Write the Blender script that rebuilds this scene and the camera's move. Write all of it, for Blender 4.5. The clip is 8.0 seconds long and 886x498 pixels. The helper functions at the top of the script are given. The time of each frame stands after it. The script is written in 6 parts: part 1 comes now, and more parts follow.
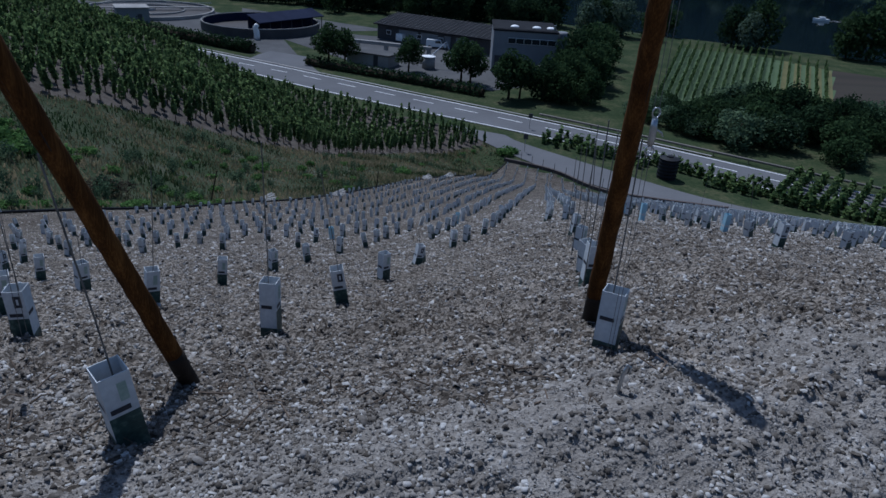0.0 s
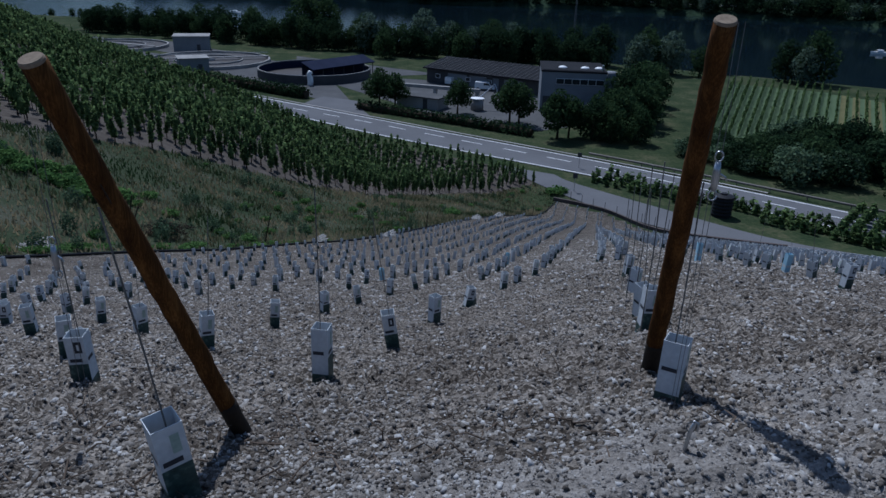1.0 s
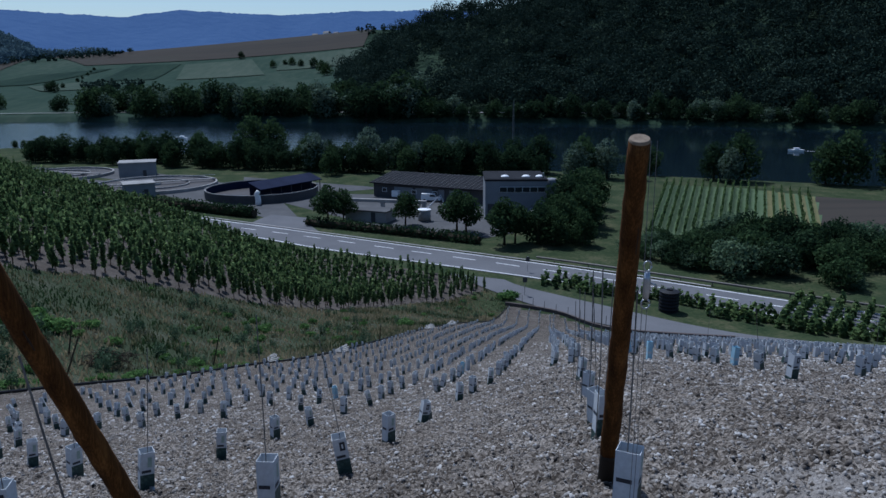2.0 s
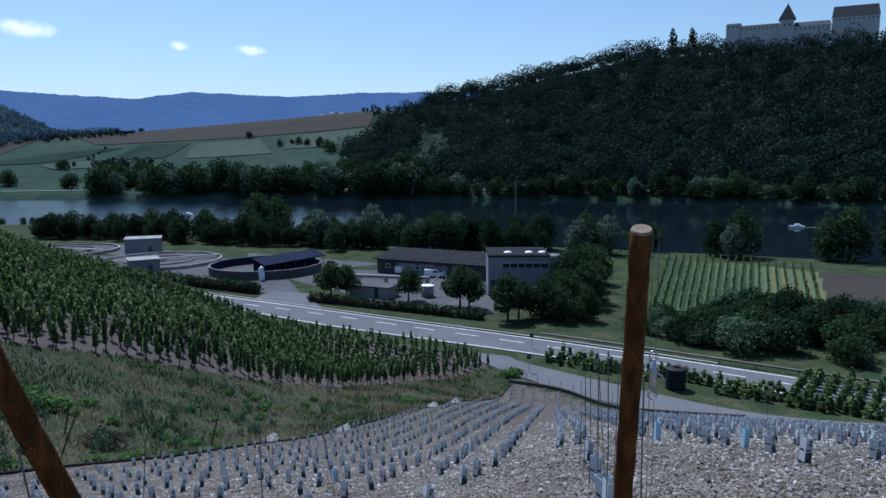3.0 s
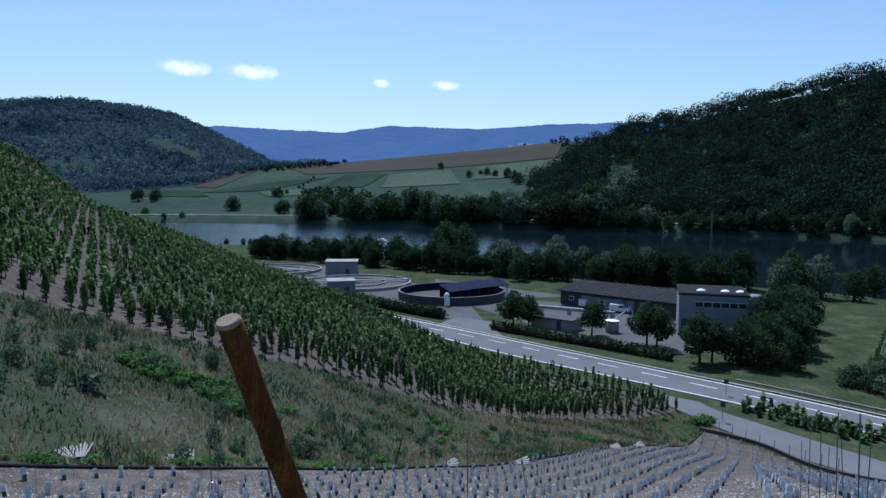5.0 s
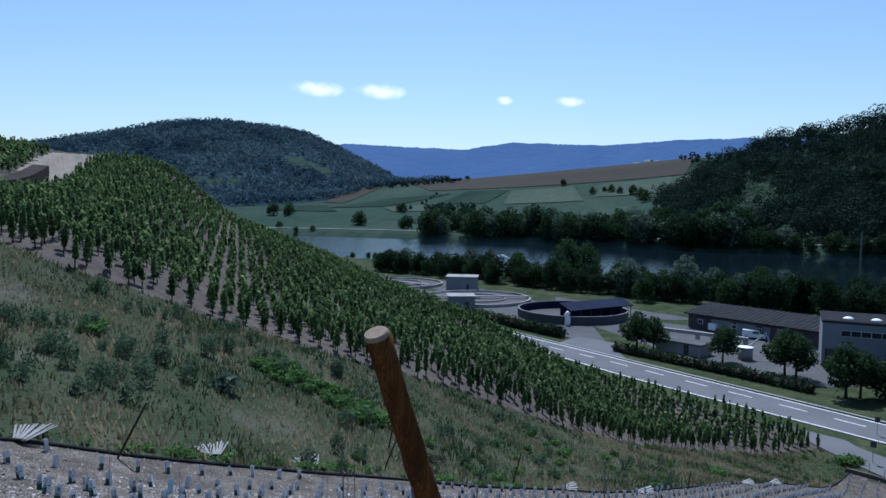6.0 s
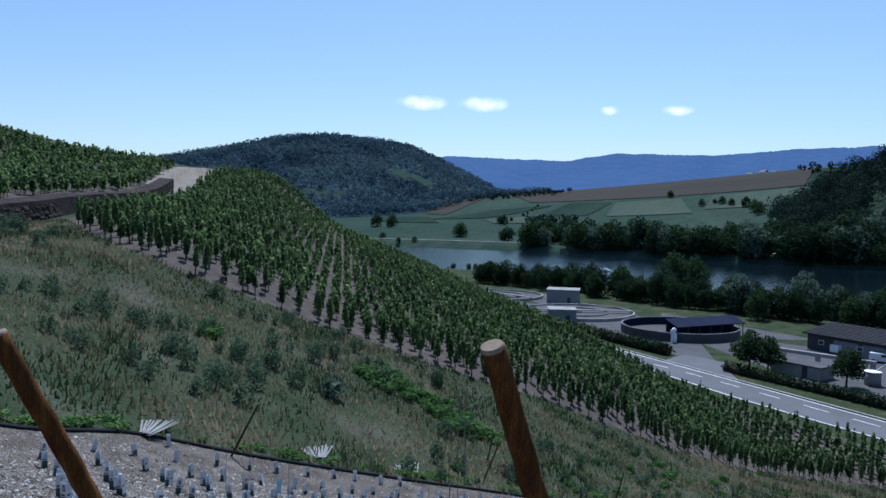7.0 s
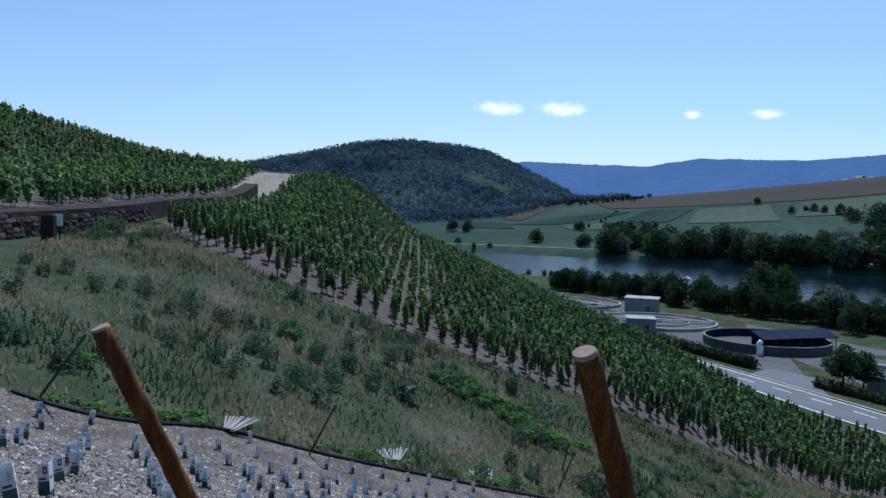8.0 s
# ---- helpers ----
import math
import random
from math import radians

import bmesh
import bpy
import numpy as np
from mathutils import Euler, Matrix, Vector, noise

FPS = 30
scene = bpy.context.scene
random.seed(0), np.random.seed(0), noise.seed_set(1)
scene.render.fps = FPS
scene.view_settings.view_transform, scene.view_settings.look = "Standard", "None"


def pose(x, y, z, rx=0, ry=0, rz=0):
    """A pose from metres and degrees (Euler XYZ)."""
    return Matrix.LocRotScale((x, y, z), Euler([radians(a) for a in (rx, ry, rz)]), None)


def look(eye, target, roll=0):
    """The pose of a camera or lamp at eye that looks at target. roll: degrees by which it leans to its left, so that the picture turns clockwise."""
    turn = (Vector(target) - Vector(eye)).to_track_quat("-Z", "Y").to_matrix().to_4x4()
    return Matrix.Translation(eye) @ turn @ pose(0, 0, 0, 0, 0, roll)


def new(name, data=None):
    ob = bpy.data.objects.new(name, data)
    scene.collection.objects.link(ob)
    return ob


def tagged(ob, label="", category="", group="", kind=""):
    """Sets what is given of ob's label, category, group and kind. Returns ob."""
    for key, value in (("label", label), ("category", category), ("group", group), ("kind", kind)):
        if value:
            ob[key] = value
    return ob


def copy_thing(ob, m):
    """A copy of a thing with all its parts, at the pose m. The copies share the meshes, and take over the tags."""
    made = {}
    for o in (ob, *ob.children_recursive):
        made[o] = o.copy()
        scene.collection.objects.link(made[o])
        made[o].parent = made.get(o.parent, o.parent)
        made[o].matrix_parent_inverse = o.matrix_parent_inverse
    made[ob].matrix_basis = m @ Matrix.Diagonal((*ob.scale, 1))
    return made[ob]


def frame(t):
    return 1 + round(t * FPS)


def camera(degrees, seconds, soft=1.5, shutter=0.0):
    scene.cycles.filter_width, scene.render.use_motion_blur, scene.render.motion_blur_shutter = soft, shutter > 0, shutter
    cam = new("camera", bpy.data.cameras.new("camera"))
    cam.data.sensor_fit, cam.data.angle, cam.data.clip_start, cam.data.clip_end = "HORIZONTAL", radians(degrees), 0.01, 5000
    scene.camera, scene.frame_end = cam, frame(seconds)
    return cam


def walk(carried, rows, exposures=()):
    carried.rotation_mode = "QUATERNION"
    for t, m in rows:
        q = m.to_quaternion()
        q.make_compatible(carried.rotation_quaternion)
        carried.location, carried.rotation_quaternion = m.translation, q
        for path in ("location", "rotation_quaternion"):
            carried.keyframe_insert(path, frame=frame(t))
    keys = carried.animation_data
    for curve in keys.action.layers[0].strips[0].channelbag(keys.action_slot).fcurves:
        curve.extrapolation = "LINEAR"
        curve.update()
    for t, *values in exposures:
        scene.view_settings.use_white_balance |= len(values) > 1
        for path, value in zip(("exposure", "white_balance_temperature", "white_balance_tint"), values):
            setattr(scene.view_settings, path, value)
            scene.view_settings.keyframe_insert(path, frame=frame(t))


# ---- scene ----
cam = camera(64.7, 8.0)
PATH = [
    (0, (0.237, -0.618, 0.46), (0.338, 1.181, -0.409), 3.7),
    (0.5, (0.225, -0.598, 0.456), (0.201, 1.211, -0.397), 2.8),
    (1, (0.22, -0.556, 0.466), (0.176, 1.288, -0.305), 1.6),
    (1.5, (0.237, -0.55, 0.491), (0.258, 1.338, -0.168), 0.9),
    (2, (0.268, -0.548, 0.509), (0.356, 1.393, 0.035), -0.4),
    (2.2, (0.275, -0.538, 0.524), (0.379, 1.419, 0.125), -0.5),
    (3.3, (0.244, -0.568, 0.566), (0.29, 1.417, 0.323), -0.2),
    (3.5, (0.227, -0.577, 0.57), (0.221, 1.41, 0.34), 0.1),
    (4, (0.193, -0.566, 0.571), (0.061, 1.418, 0.36), 0.1),
    (5.5, (0.002, -0.368, 0.536), (-0.604, 1.532, 0.385), 0.4),
    (6, (-0.036, -0.36, 0.534), (-0.8, 1.484, 0.405), 0.6),
    (6.5, (-0.036, -0.407, 0.543), (-0.928, 1.38, 0.427), 0.5),
    (7, (-0.044, -0.439, 0.549), (-1.065, 1.278, 0.45), 0.8),
    (7.5, (-0.065, -0.442, 0.542), (-1.198, 1.203, 0.451), 0.8),
    (8, (-0.094, -0.435, 0.537), (-1.294, 1.163, 0.45), 1.2),
]
walk(cam, [(t, look(eye, target, roll)) for t, eye, target, roll in PATH],
     exposures=[(0, -0.65, 5200, 10), (1.0, -0.65, 5200, 10), (2.2, -0.3, 5200, 10), (3.5, 0.1, 5200, 10), (5.5, 0.1, 5200, 10), (8, 0.1, 5200, 10)])

# ---- light: clear summer day, sun high ahead ----
SUN_AZ, SUN_EL = -24.8, 58.2
world = bpy.data.worlds.new("world")
scene.world = world
world.use_nodes = True
sky = world.node_tree.nodes.new("ShaderNodeTexSky")
sky.sky_type, sky.sun_disc = "NISHITA", False
sky.sun_elevation, sky.sun_rotation = radians(SUN_EL), radians(SUN_AZ)
sky.air_density, sky.dust_density, sky.ozone_density = 1.2, 0.6, 2.0
world.node_tree.links.new(sky.outputs[0], world.node_tree.nodes["Background"].inputs[0])
world.node_tree.nodes["Background"].inputs[1].default_value = 0.1
sun = new("sun", bpy.data.lights.new("sun", "SUN"))
sun.data.energy, sun.data.angle, sun.data.color = 5.0, radians(0.53), (1, 0.95, 0.88)
sun.matrix_world = look((0, 0, 60), (-math.sin(radians(SUN_AZ)) * math.cos(radians(SUN_EL)), -math.cos(radians(SUN_AZ)) * math.cos(radians(SUN_EL)), 60 - math.sin(radians(SUN_EL))))


# ---- materials ----
def material(name, colors, scale=4.0, fine=40.0, rough=0.85, bump=0.3, depth=0.02, metal=0.0, spec=0.3, stretch=(1, 1, 1), island=False, coords="Object", random_tint=0.0):
    """A matte surface whose colour wanders between the given ones at two scales, with fine relief."""
    m = bpy.data.materials.new(name)
    m.use_nodes = True
    n, link = m.node_tree.nodes, m.node_tree.links.new
    b = n["Principled BSDF"]
    b.inputs["Roughness"].default_value, b.inputs["Metallic"].default_value, b.inputs["Specular IOR Level"].default_value = rough, metal, spec
    tc = n.new("ShaderNodeTexCoord")
    mp = n.new("ShaderNodeMapping")
    mp.inputs["Scale"].default_value = stretch
    link(tc.outputs[coords], mp.inputs[0])
    big, small = n.new("ShaderNodeTexNoise"), n.new("ShaderNodeTexNoise")
    big.inputs["Scale"].default_value, small.inputs["Scale"].default_value = scale, fine
    big.inputs["Detail"].default_value, small.inputs["Detail"].default_value = 6, 4
    link(mp.outputs[0], big.inputs[0]), link(mp.outputs[0], small.inputs[0])
    mix = n.new("ShaderNodeMath")
    mix.operation = "MULTIPLY_ADD"
    link(small.outputs[0], mix.inputs[0])
    mix.inputs[1].default_value = 0.45
    half = n.new("ShaderNodeMath")
    half.operation = "MULTIPLY"
    half.inputs[1].default_value = 0.55
    link(big.outputs[0], half.inputs[0])
    link(half.outputs[0], mix.inputs[2])
    value = mix.outputs[0]
    if island or random_tint:
        src = n.new("ShaderNodeNewGeometry").outputs["Random Per Island"] if island else n.new("ShaderNodeObjectInfo").outputs["Random"]
        add = n.new("ShaderNodeMath")
        add.operation = "MULTIPLY_ADD"
        link(src, add.inputs[0])
        add.inputs[1].default_value = random_tint or 0.4
        sub = n.new("ShaderNodeMath")
        sub.operation = "SUBTRACT"
        link(value, sub.inputs[0])
        sub.inputs[1].default_value = (random_tint or 0.4) / 2
        link(sub.outputs[0], add.inputs[2])
        value = add.outputs[0]
    ramp = n.new("ShaderNodeValToRGB")
    e = ramp.color_ramp.elements
    e[0].position, e[1].position = 0.3, 0.72
    while len(e) < len(colors):
        e.new(0.5)
    for k, c in enumerate(colors):
        e[k].position = 0.3 + 0.42 * k / max(1, len(colors) - 1)
        e[k].color = (*c, 1)
    link(value, ramp.inputs[0])
    link(ramp.outputs[0], b.inputs["Base Color"])
    if bump:
        bp = n.new("ShaderNodeBump")
        bp.inputs["Strength"].default_value, bp.inputs["Distance"].default_value = bump, depth
        link(small.outputs[0], bp.inputs["Height"])
        link(bp.outputs[0], b.inputs["Normal"])
    return m


def leaf_material(name, dark, light, through_it=0.35, patchy=1.0, spread=0.25):
    """Leaves: matte, letting some light through, each leaf its own shade, with clumps of lighter and darker growth."""
    m = bpy.data.materials.new(name)
    m.use_nodes = True
    n, link = m.node_tree.nodes, m.node_tree.links.new
    n.remove(n["Principled BSDF"])
    rnd = n.new("ShaderNodeNewGeometry").outputs["Random Per Island"]
    tex = n.new("ShaderNodeTexNoise")
    tex.inputs["Scale"].default_value, tex.inputs["Detail"].default_value = spread, 3
    link(n.new("ShaderNodeNewGeometry").outputs["Position"], tex.inputs[0])
    add = n.new("ShaderNodeMath")
    add.operation = "MULTIPLY_ADD"
    link(rnd, add.inputs[0])
    add.inputs[1].default_value = 0.55
    sub = n.new("ShaderNodeMath")
    sub.operation = "MULTIPLY_ADD"
    link(tex.outputs[0], sub.inputs[0])
    sub.inputs[1].default_value = patchy
    sub.inputs[2].default_value = 0.5 - 0.5 * patchy - 0.27
    link(sub.outputs[0], add.inputs[2])
    ramp = n.new("ShaderNodeValToRGB")
    e = ramp.color_ramp.elements
    e[0].position, e[1].position = 0.15, 0.85
    e[0].color, e[1].color = (*dark, 1), (*light, 1)
    link(add.outputs[0], ramp.inputs[0])
    d, t, x = n.new("ShaderNodeBsdfDiffuse"), n.new("ShaderNodeBsdfTranslucent"), n.new("ShaderNodeMixShader")
    link(ramp.outputs[0], d.inputs[0]), link(ramp.outputs[0], t.inputs[0])
    x.inputs[0].default_value = through_it
    link(d.outputs[0], x.inputs[1]), link(t.outputs[0], x.inputs[2])
    link(x.outputs[0], n["Material Output"].inputs[0])
    return m


def slate_material():
    """Loose slate rubble: grey-brown earth under pale angular chips."""
    m = material("slate_rubble", [(0.06, 0.051, 0.043), (0.135, 0.119, 0.104), (0.25, 0.23, 0.208)], 1.3, 55, 0.95, 1.0, 0.02, spec=0.03)
    n, link = m.node_tree.nodes, m.node_tree.links.new
    b = n["Principled BSDF"]
    tc = n["Texture Coordinate"]
    v = n.new("ShaderNodeTexVoronoi")
    v.inputs["Scale"].default_value = 52
    v.inputs["Randomness"].default_value = 1
    link(tc.outputs["Object"], v.inputs["Vector"])
    cell = n.new("ShaderNodeValToRGB")
    e = cell.color_ramp.elements
    e[0].position, e[0].color = 0.2, (0.4, 0.38, 0.36, 1)
    e[1].position, e[1].color = 0.98, (1.9, 1.88, 1.85, 1)
    sep = n.new("ShaderNodeSeparateColor")
    link(v.outputs["Color"], sep.inputs[0])
    link(sep.outputs[0], cell.inputs[0])
    mul = n.new("ShaderNodeMix")
    mul.data_type, mul.blend_type = "RGBA", "MULTIPLY"
    mul.inputs[0].default_value = 1
    old = b.inputs["Base Color"].links[0].from_socket
    link(old, mul.inputs[6]), link(cell.outputs[0], mul.inputs[7])
    link(mul.outputs[2], b.inputs["Base Color"])
    bp = n.new("ShaderNodeBump")
    bp.inputs["Strength"].default_value, bp.inputs["Distance"].default_value = 1.0, 0.03
    link(sep.outputs[1], bp.inputs["Height"])
    link(b.inputs["Normal"].links[0].from_socket, bp.inputs["Normal"])
    link(bp.outputs[0], b.inputs["Normal"])
    return m


M_SLATE = slate_material()
M_HEADLAND = material("trodden_pale_earth", [(0.11, 0.097, 0.085), (0.235, 0.214, 0.194), (0.4, 0.374, 0.348)], 6, 70, 0.95, 1.0, 0.025, spec=0.03)
M_GRASS = material("dry_meadow", [(0.02024, 0.035, 0.0165), (0.046, 0.058, 0.033), (0.1104, 0.102, 0.0825)], 0.35, 9, 0.95, 0.8, 0.12, spec=0.02)
M_SOIL = material("vineyard_soil", [(0.045, 0.038, 0.033), (0.088, 0.076, 0.067), (0.14, 0.124, 0.11)], 0.8, 16, 0.95, 0.6, 0.06, spec=0.02)
M_TRACK = material("gravel_track", [(0.15, 0.128, 0.108), (0.22, 0.192, 0.16), (0.28, 0.25, 0.215)], 0.6, 20, 0.95, 0.4, 0.03, spec=0.02)
M_MEADOW = material("valley_grass", [(0.018, 0.032, 0.016), (0.04, 0.053, 0.026), (0.1, 0.094, 0.055)], 0.22, 2.2, 0.95, 0.6, 0.12, spec=0.02)
M_FIELD_GREEN = material("far_vineyard", [(0.02, 0.039, 0.029), (0.032, 0.053, 0.038), (0.056, 0.074, 0.054)], 0.008, 0.12, 0.95, 0.3, 0.5, stretch=(1, 0.35, 1), spec=0.02)
M_FIELD_DARK = material("far_green_field", [(0.01, 0.022, 0.017), (0.02, 0.037, 0.026), (0.032, 0.05, 0.034)], 0.02, 0.2, 0.95, 0.3, 0.5, stretch=(1, 0.06, 1), spec=0.02)
M_FIELD_BROWN = material("far_fallow_field", [(0.034, 0.034, 0.03), (0.054, 0.047, 0.04), (0.04, 0.046, 0.036)], 0.012, 0.12, 0.95, 0.3, 0.5, stretch=(0.12, 1.5, 1), spec=0.02)
M_FIELD_PALE = material("far_pale_field", [(0.04, 0.058, 0.042), (0.056, 0.076, 0.056), (0.078, 0.094, 0.07)], 0.01, 0.15, 0.95, 0.3, 0.5, stretch=(1, 0.2, 1), spec=0.02)
M_WOOD_FAR = material("far_wood", [(0.012, 0.022, 0.014), (0.025, 0.042, 0.026), (0.045, 0.066, 0.04)], 0.012, 0.09, 0.95, 1.0, 8.0, spec=0.02)
# Wooded ground far off, with aerial haze painted in as extra blue.
M_WOOD_HAZE = material("haze_blue_wood", [(0.014, 0.03, 0.045), (0.024, 0.046, 0.064), (0.045, 0.074, 0.085)], 0.006, 0.03, 0.95, 1.0, 14.0, spec=0.02)
M_STRAW = material("mown_straw", [(0.1, 0.1, 0.048), (0.16, 0.15, 0.075)], 0.3, 3, 0.95, 0.4, 0.05, spec=0.02)
M_LAWN = material("mown_grass_lanes", [(0.069, 0.105, 0.0525), (0.1058, 0.14, 0.0825)], 0.2, 4, 0.95, 0.4, 0.05, spec=0.02)
M_PALEPRINT = material("pale_print", [(0.25, 0.33, 0.28), (0.4, 0.47, 0.42)], 20, 60, 0.5, 0)
M_CLOD = material("earth_clods", [(0.085, 0.074, 0.064), (0.17, 0.153, 0.137), (0.28, 0.258, 0.237)], 5, 60, 0.97, 0.6, 0.006, island=True, random_tint=0.6, spec=0.02)
M_ASPHALT = material("asphalt", [(0.105, 0.105, 0.112), (0.15, 0.15, 0.158)], 0.15, 6, 0.8, 0.2, 0.01, spec=0.02)
M_PAINT = material("road_paint", [(0.6, 0.6, 0.6), (0.75, 0.75, 0.75)], 1, 20, 0.7, 0.1, 0.005)
M_CONCRETE = material("concrete", [(0.2, 0.192, 0.186), (0.3, 0.29, 0.28), (0.37, 0.36, 0.345)], 0.3, 5, 0.85, 0.2, 0.02, spec=0.02)
M_YARD = material("yard_paving", [(0.065, 0.065, 0.068), (0.12, 0.12, 0.122)], 0.2, 4, 0.85, 0.2, 0.02, spec=0.02)
M_RENDER = material("pale_wall_render", [(0.17, 0.178, 0.195), (0.25, 0.258, 0.275)], 0.3, 8, 0.85, 0.1, 0.01)
M_DARKROOF = material("dark_roofing", [(0.016, 0.017, 0.02), (0.034, 0.034, 0.038)], 0.5, 6, 0.95, 0.2, 0.02, spec=0.05)
M_DARKWALL = material("dark_cladding", [(0.04, 0.04, 0.045), (0.075, 0.075, 0.08)], 0.4, 6, 0.7, 0.1, 0.01)
M_NAVY = material("navy_tank_wall", [(0.012, 0.016, 0.036), (0.024, 0.03, 0.06)], 0.3, 5, 0.9, 0.1, 0.01, spec=0.05)
M_WHITE = material("white_paint", [(0.72, 0.72, 0.72), (0.82, 0.82, 0.82)], 2, 30, 0.5, 0.05, 0.002)
M_GLASS = material("dark_glass", [(0.02, 0.025, 0.03), (0.03, 0.035, 0.04)], 2, 20, 0.08, 0, spec=0.6)
M_STEEL = material("galvanised_steel", [(0.35, 0.36, 0.38), (0.5, 0.51, 0.53)], 8, 60, 0.35, 0.1, 0.002, metal=0.9)
M_WIRE = material("dull_wire", [(0.1, 0.1, 0.1), (0.2, 0.2, 0.2)], 8, 60, 0.55, 0, metal=0.6)
M_BLACK = material("black_plastic", [(0.008, 0.008, 0.01), (0.02, 0.02, 0.024)], 2, 20, 0.6, 0.1, 0.01, spec=0.15)
M_STONEWALL = material("quarry_stone", [(0.028, 0.023, 0.022), (0.06, 0.05, 0.047), (0.1, 0.085, 0.08)], 0.7, 5, 0.95, 0.8, 0.08, random_tint=0.5, spec=0.02)
M_BARK = material("bark", [(0.035, 0.028, 0.02), (0.08, 0.065, 0.05)], 2, 14, 0.95, 0.8, 0.04, stretch=(1, 1, 0.2), spec=0.02)
M_CHIP = material("slate_chips", [(0.095, 0.083, 0.072), (0.19, 0.172, 0.155), (0.28, 0.26, 0.24), (0.43, 0.415, 0.4)], 3, 60, 0.85, 0.3, 0.003, island=True, random_tint=0.5, spec=0.12)
M_TWIG = material("dry_twigs", [(0.07, 0.05, 0.035), (0.16, 0.12, 0.09)], 6, 50, 0.9, 0.3, 0.004, island=True)
L_VINE = leaf_material("vine_leaves", (0.026, 0.055, 0.022), (0.2, 0.275, 0.108), 0.5, 1.6, 0.7)
L_TREE = leaf_material("tree_leaves", (0.01656, 0.035, 0.015), (0.0598, 0.095, 0.042))
L_DARK = leaf_material("dark_tree_leaves", (0.01104, 0.024, 0.0135), (0.0368, 0.062, 0.03))
L_WILLOW = leaf_material("willow_leaves", (0.054, 0.085, 0.052), (0.144, 0.19, 0.143))
L_SHRUB = leaf_material("weed_leaves", (0.046, 0.1, 0.03), (0.138, 0.23, 0.075))
L_GREY = leaf_material("grey_green_weeds", (0.04, 0.075, 0.045), (0.13, 0.18, 0.105))
L_GRASS = leaf_material("grass_blades", (0.03, 0.056, 0.021), (0.31, 0.255, 0.155), 0.35, 3.0, 0.16)
L_WOOD = leaf_material("woodland_leaves", (0.008, 0.017, 0.014), (0.044, 0.066, 0.05), 0.12, 2.2, 0.055)
M_TIMBER = material("weathered_round_timber", [(0.014, 0.006, 0.0025), (0.075, 0.032, 0.009), (0.19, 0.086, 0.024)], 4, 34, 0.85, 0.6, 0.004, stretch=(6, 6, 0.35), spec=0.08)
M_ENDGRAIN = material("sawn_end_grain", [(0.15, 0.11, 0.075), (0.3, 0.235, 0.165)], 20, 90, 0.9, 0.3, 0.002)
M_TIMBERFOOT = material("tarred_post_foot", [(0.012, 0.009, 0.007), (0.035, 0.024, 0.016)], 5, 30, 0.8, 0.4, 0.004, stretch=(4, 4, 0.6))
M_CARTON = material("white_carton", [(0.46, 0.48, 0.5), (0.66, 0.68, 0.7)], 6, 50, 0.55, 0.1, 0.002)
M_PRINT = material("printed_green_panel", [(0.012, 0.024, 0.024), (0.04, 0.075, 0.068), (0.17, 0.23, 0.2)], 14, 40, 0.5, 0.05, 0.001)
M_INK = material("dark_ink", [(0.02, 0.022, 0.03), (0.04, 0.045, 0.06)], 20, 60, 0.5, 0)
M_BLUECARTON = material("pale_blue_carton", [(0.3, 0.5, 0.62), (0.45, 0.65, 0.75)], 6, 50, 0.5, 0.1, 0.002)


def water_material():
    m = bpy.data.materials.new("river_water")
    m.use_nodes = True
    n, link = m.node_tree.nodes, m.node_tree.links.new
    b = n["Principled BSDF"]
    b.inputs["Base Color"].default_value, b.inputs["Roughness"].default_value, b.inputs["IOR"].default_value = (0.006, 0.012, 0.018, 1), 0.02, 1.33
    tex = n.new("ShaderNodeTexNoise")
    tex.inputs["Scale"].default_value, tex.inputs["Detail"].default_value = 0.35, 5
    link(n.new("ShaderNodeTexCoord").outputs["Object"], tex.inputs[0])
    bp = n.new("ShaderNodeBump")
    bp.inputs["Distance"].default_value = 0.6
    sep, ruffled = n.new("ShaderNodeSeparateXYZ"), n.new("ShaderNodeMapRange")
    link(n["Texture Coordinate"].outputs["Object"], sep.inputs[0])
    link(sep.outputs[0], ruffled.inputs[0])
    ruffled.inputs[1].default_value, ruffled.inputs[2].default_value = 40, -190
    ruffled.inputs[3].default_value, ruffled.inputs[4].default_value = 0.05, 0.75
    link(ruffled.outputs[0], bp.inputs["Strength"])
    link(tex.outputs[0], bp.inputs["Height"])
    link(bp.outputs[0], b.inputs["Normal"])
    return m


M_WATER = water_material()


# Leaves of the dome hill, paler and bluer to paint in the haze.
L_HAZE = leaf_material("haze_blue_leaves", (0.036, 0.064, 0.09), (0.115, 0.168, 0.185), 0.2, 2.4, 0.006)
M_LATH = material("weathered_lath", [(0.16, 0.15, 0.14), (0.34, 0.33, 0.32)], 3, 30, 0.8, 0.3, 0.004)
M_RAIL = material("weathered_rail", [(0.12, 0.11, 0.1), (0.22, 0.2, 0.18)], 1, 12, 0.6, 0.2, 0.01, metal=0.4)
M_SLUDGE = material("basin_liquid", [(0.03, 0.026, 0.026), (0.06, 0.052, 0.05)], 0.15, 2, 0.6, 0.2, 0.02, spec=0.15)
M_CASTLE = material("castle_render", [(0.36, 0.355, 0.36), (0.48, 0.475, 0.48)], 0.1, 0.6, 0.9, 0.1, 0.05)
M_SLATEROOF = material("slate_roof", [(0.03, 0.032, 0.038), (0.055, 0.057, 0.065)], 0.3, 4, 0.7, 0.2, 0.03)
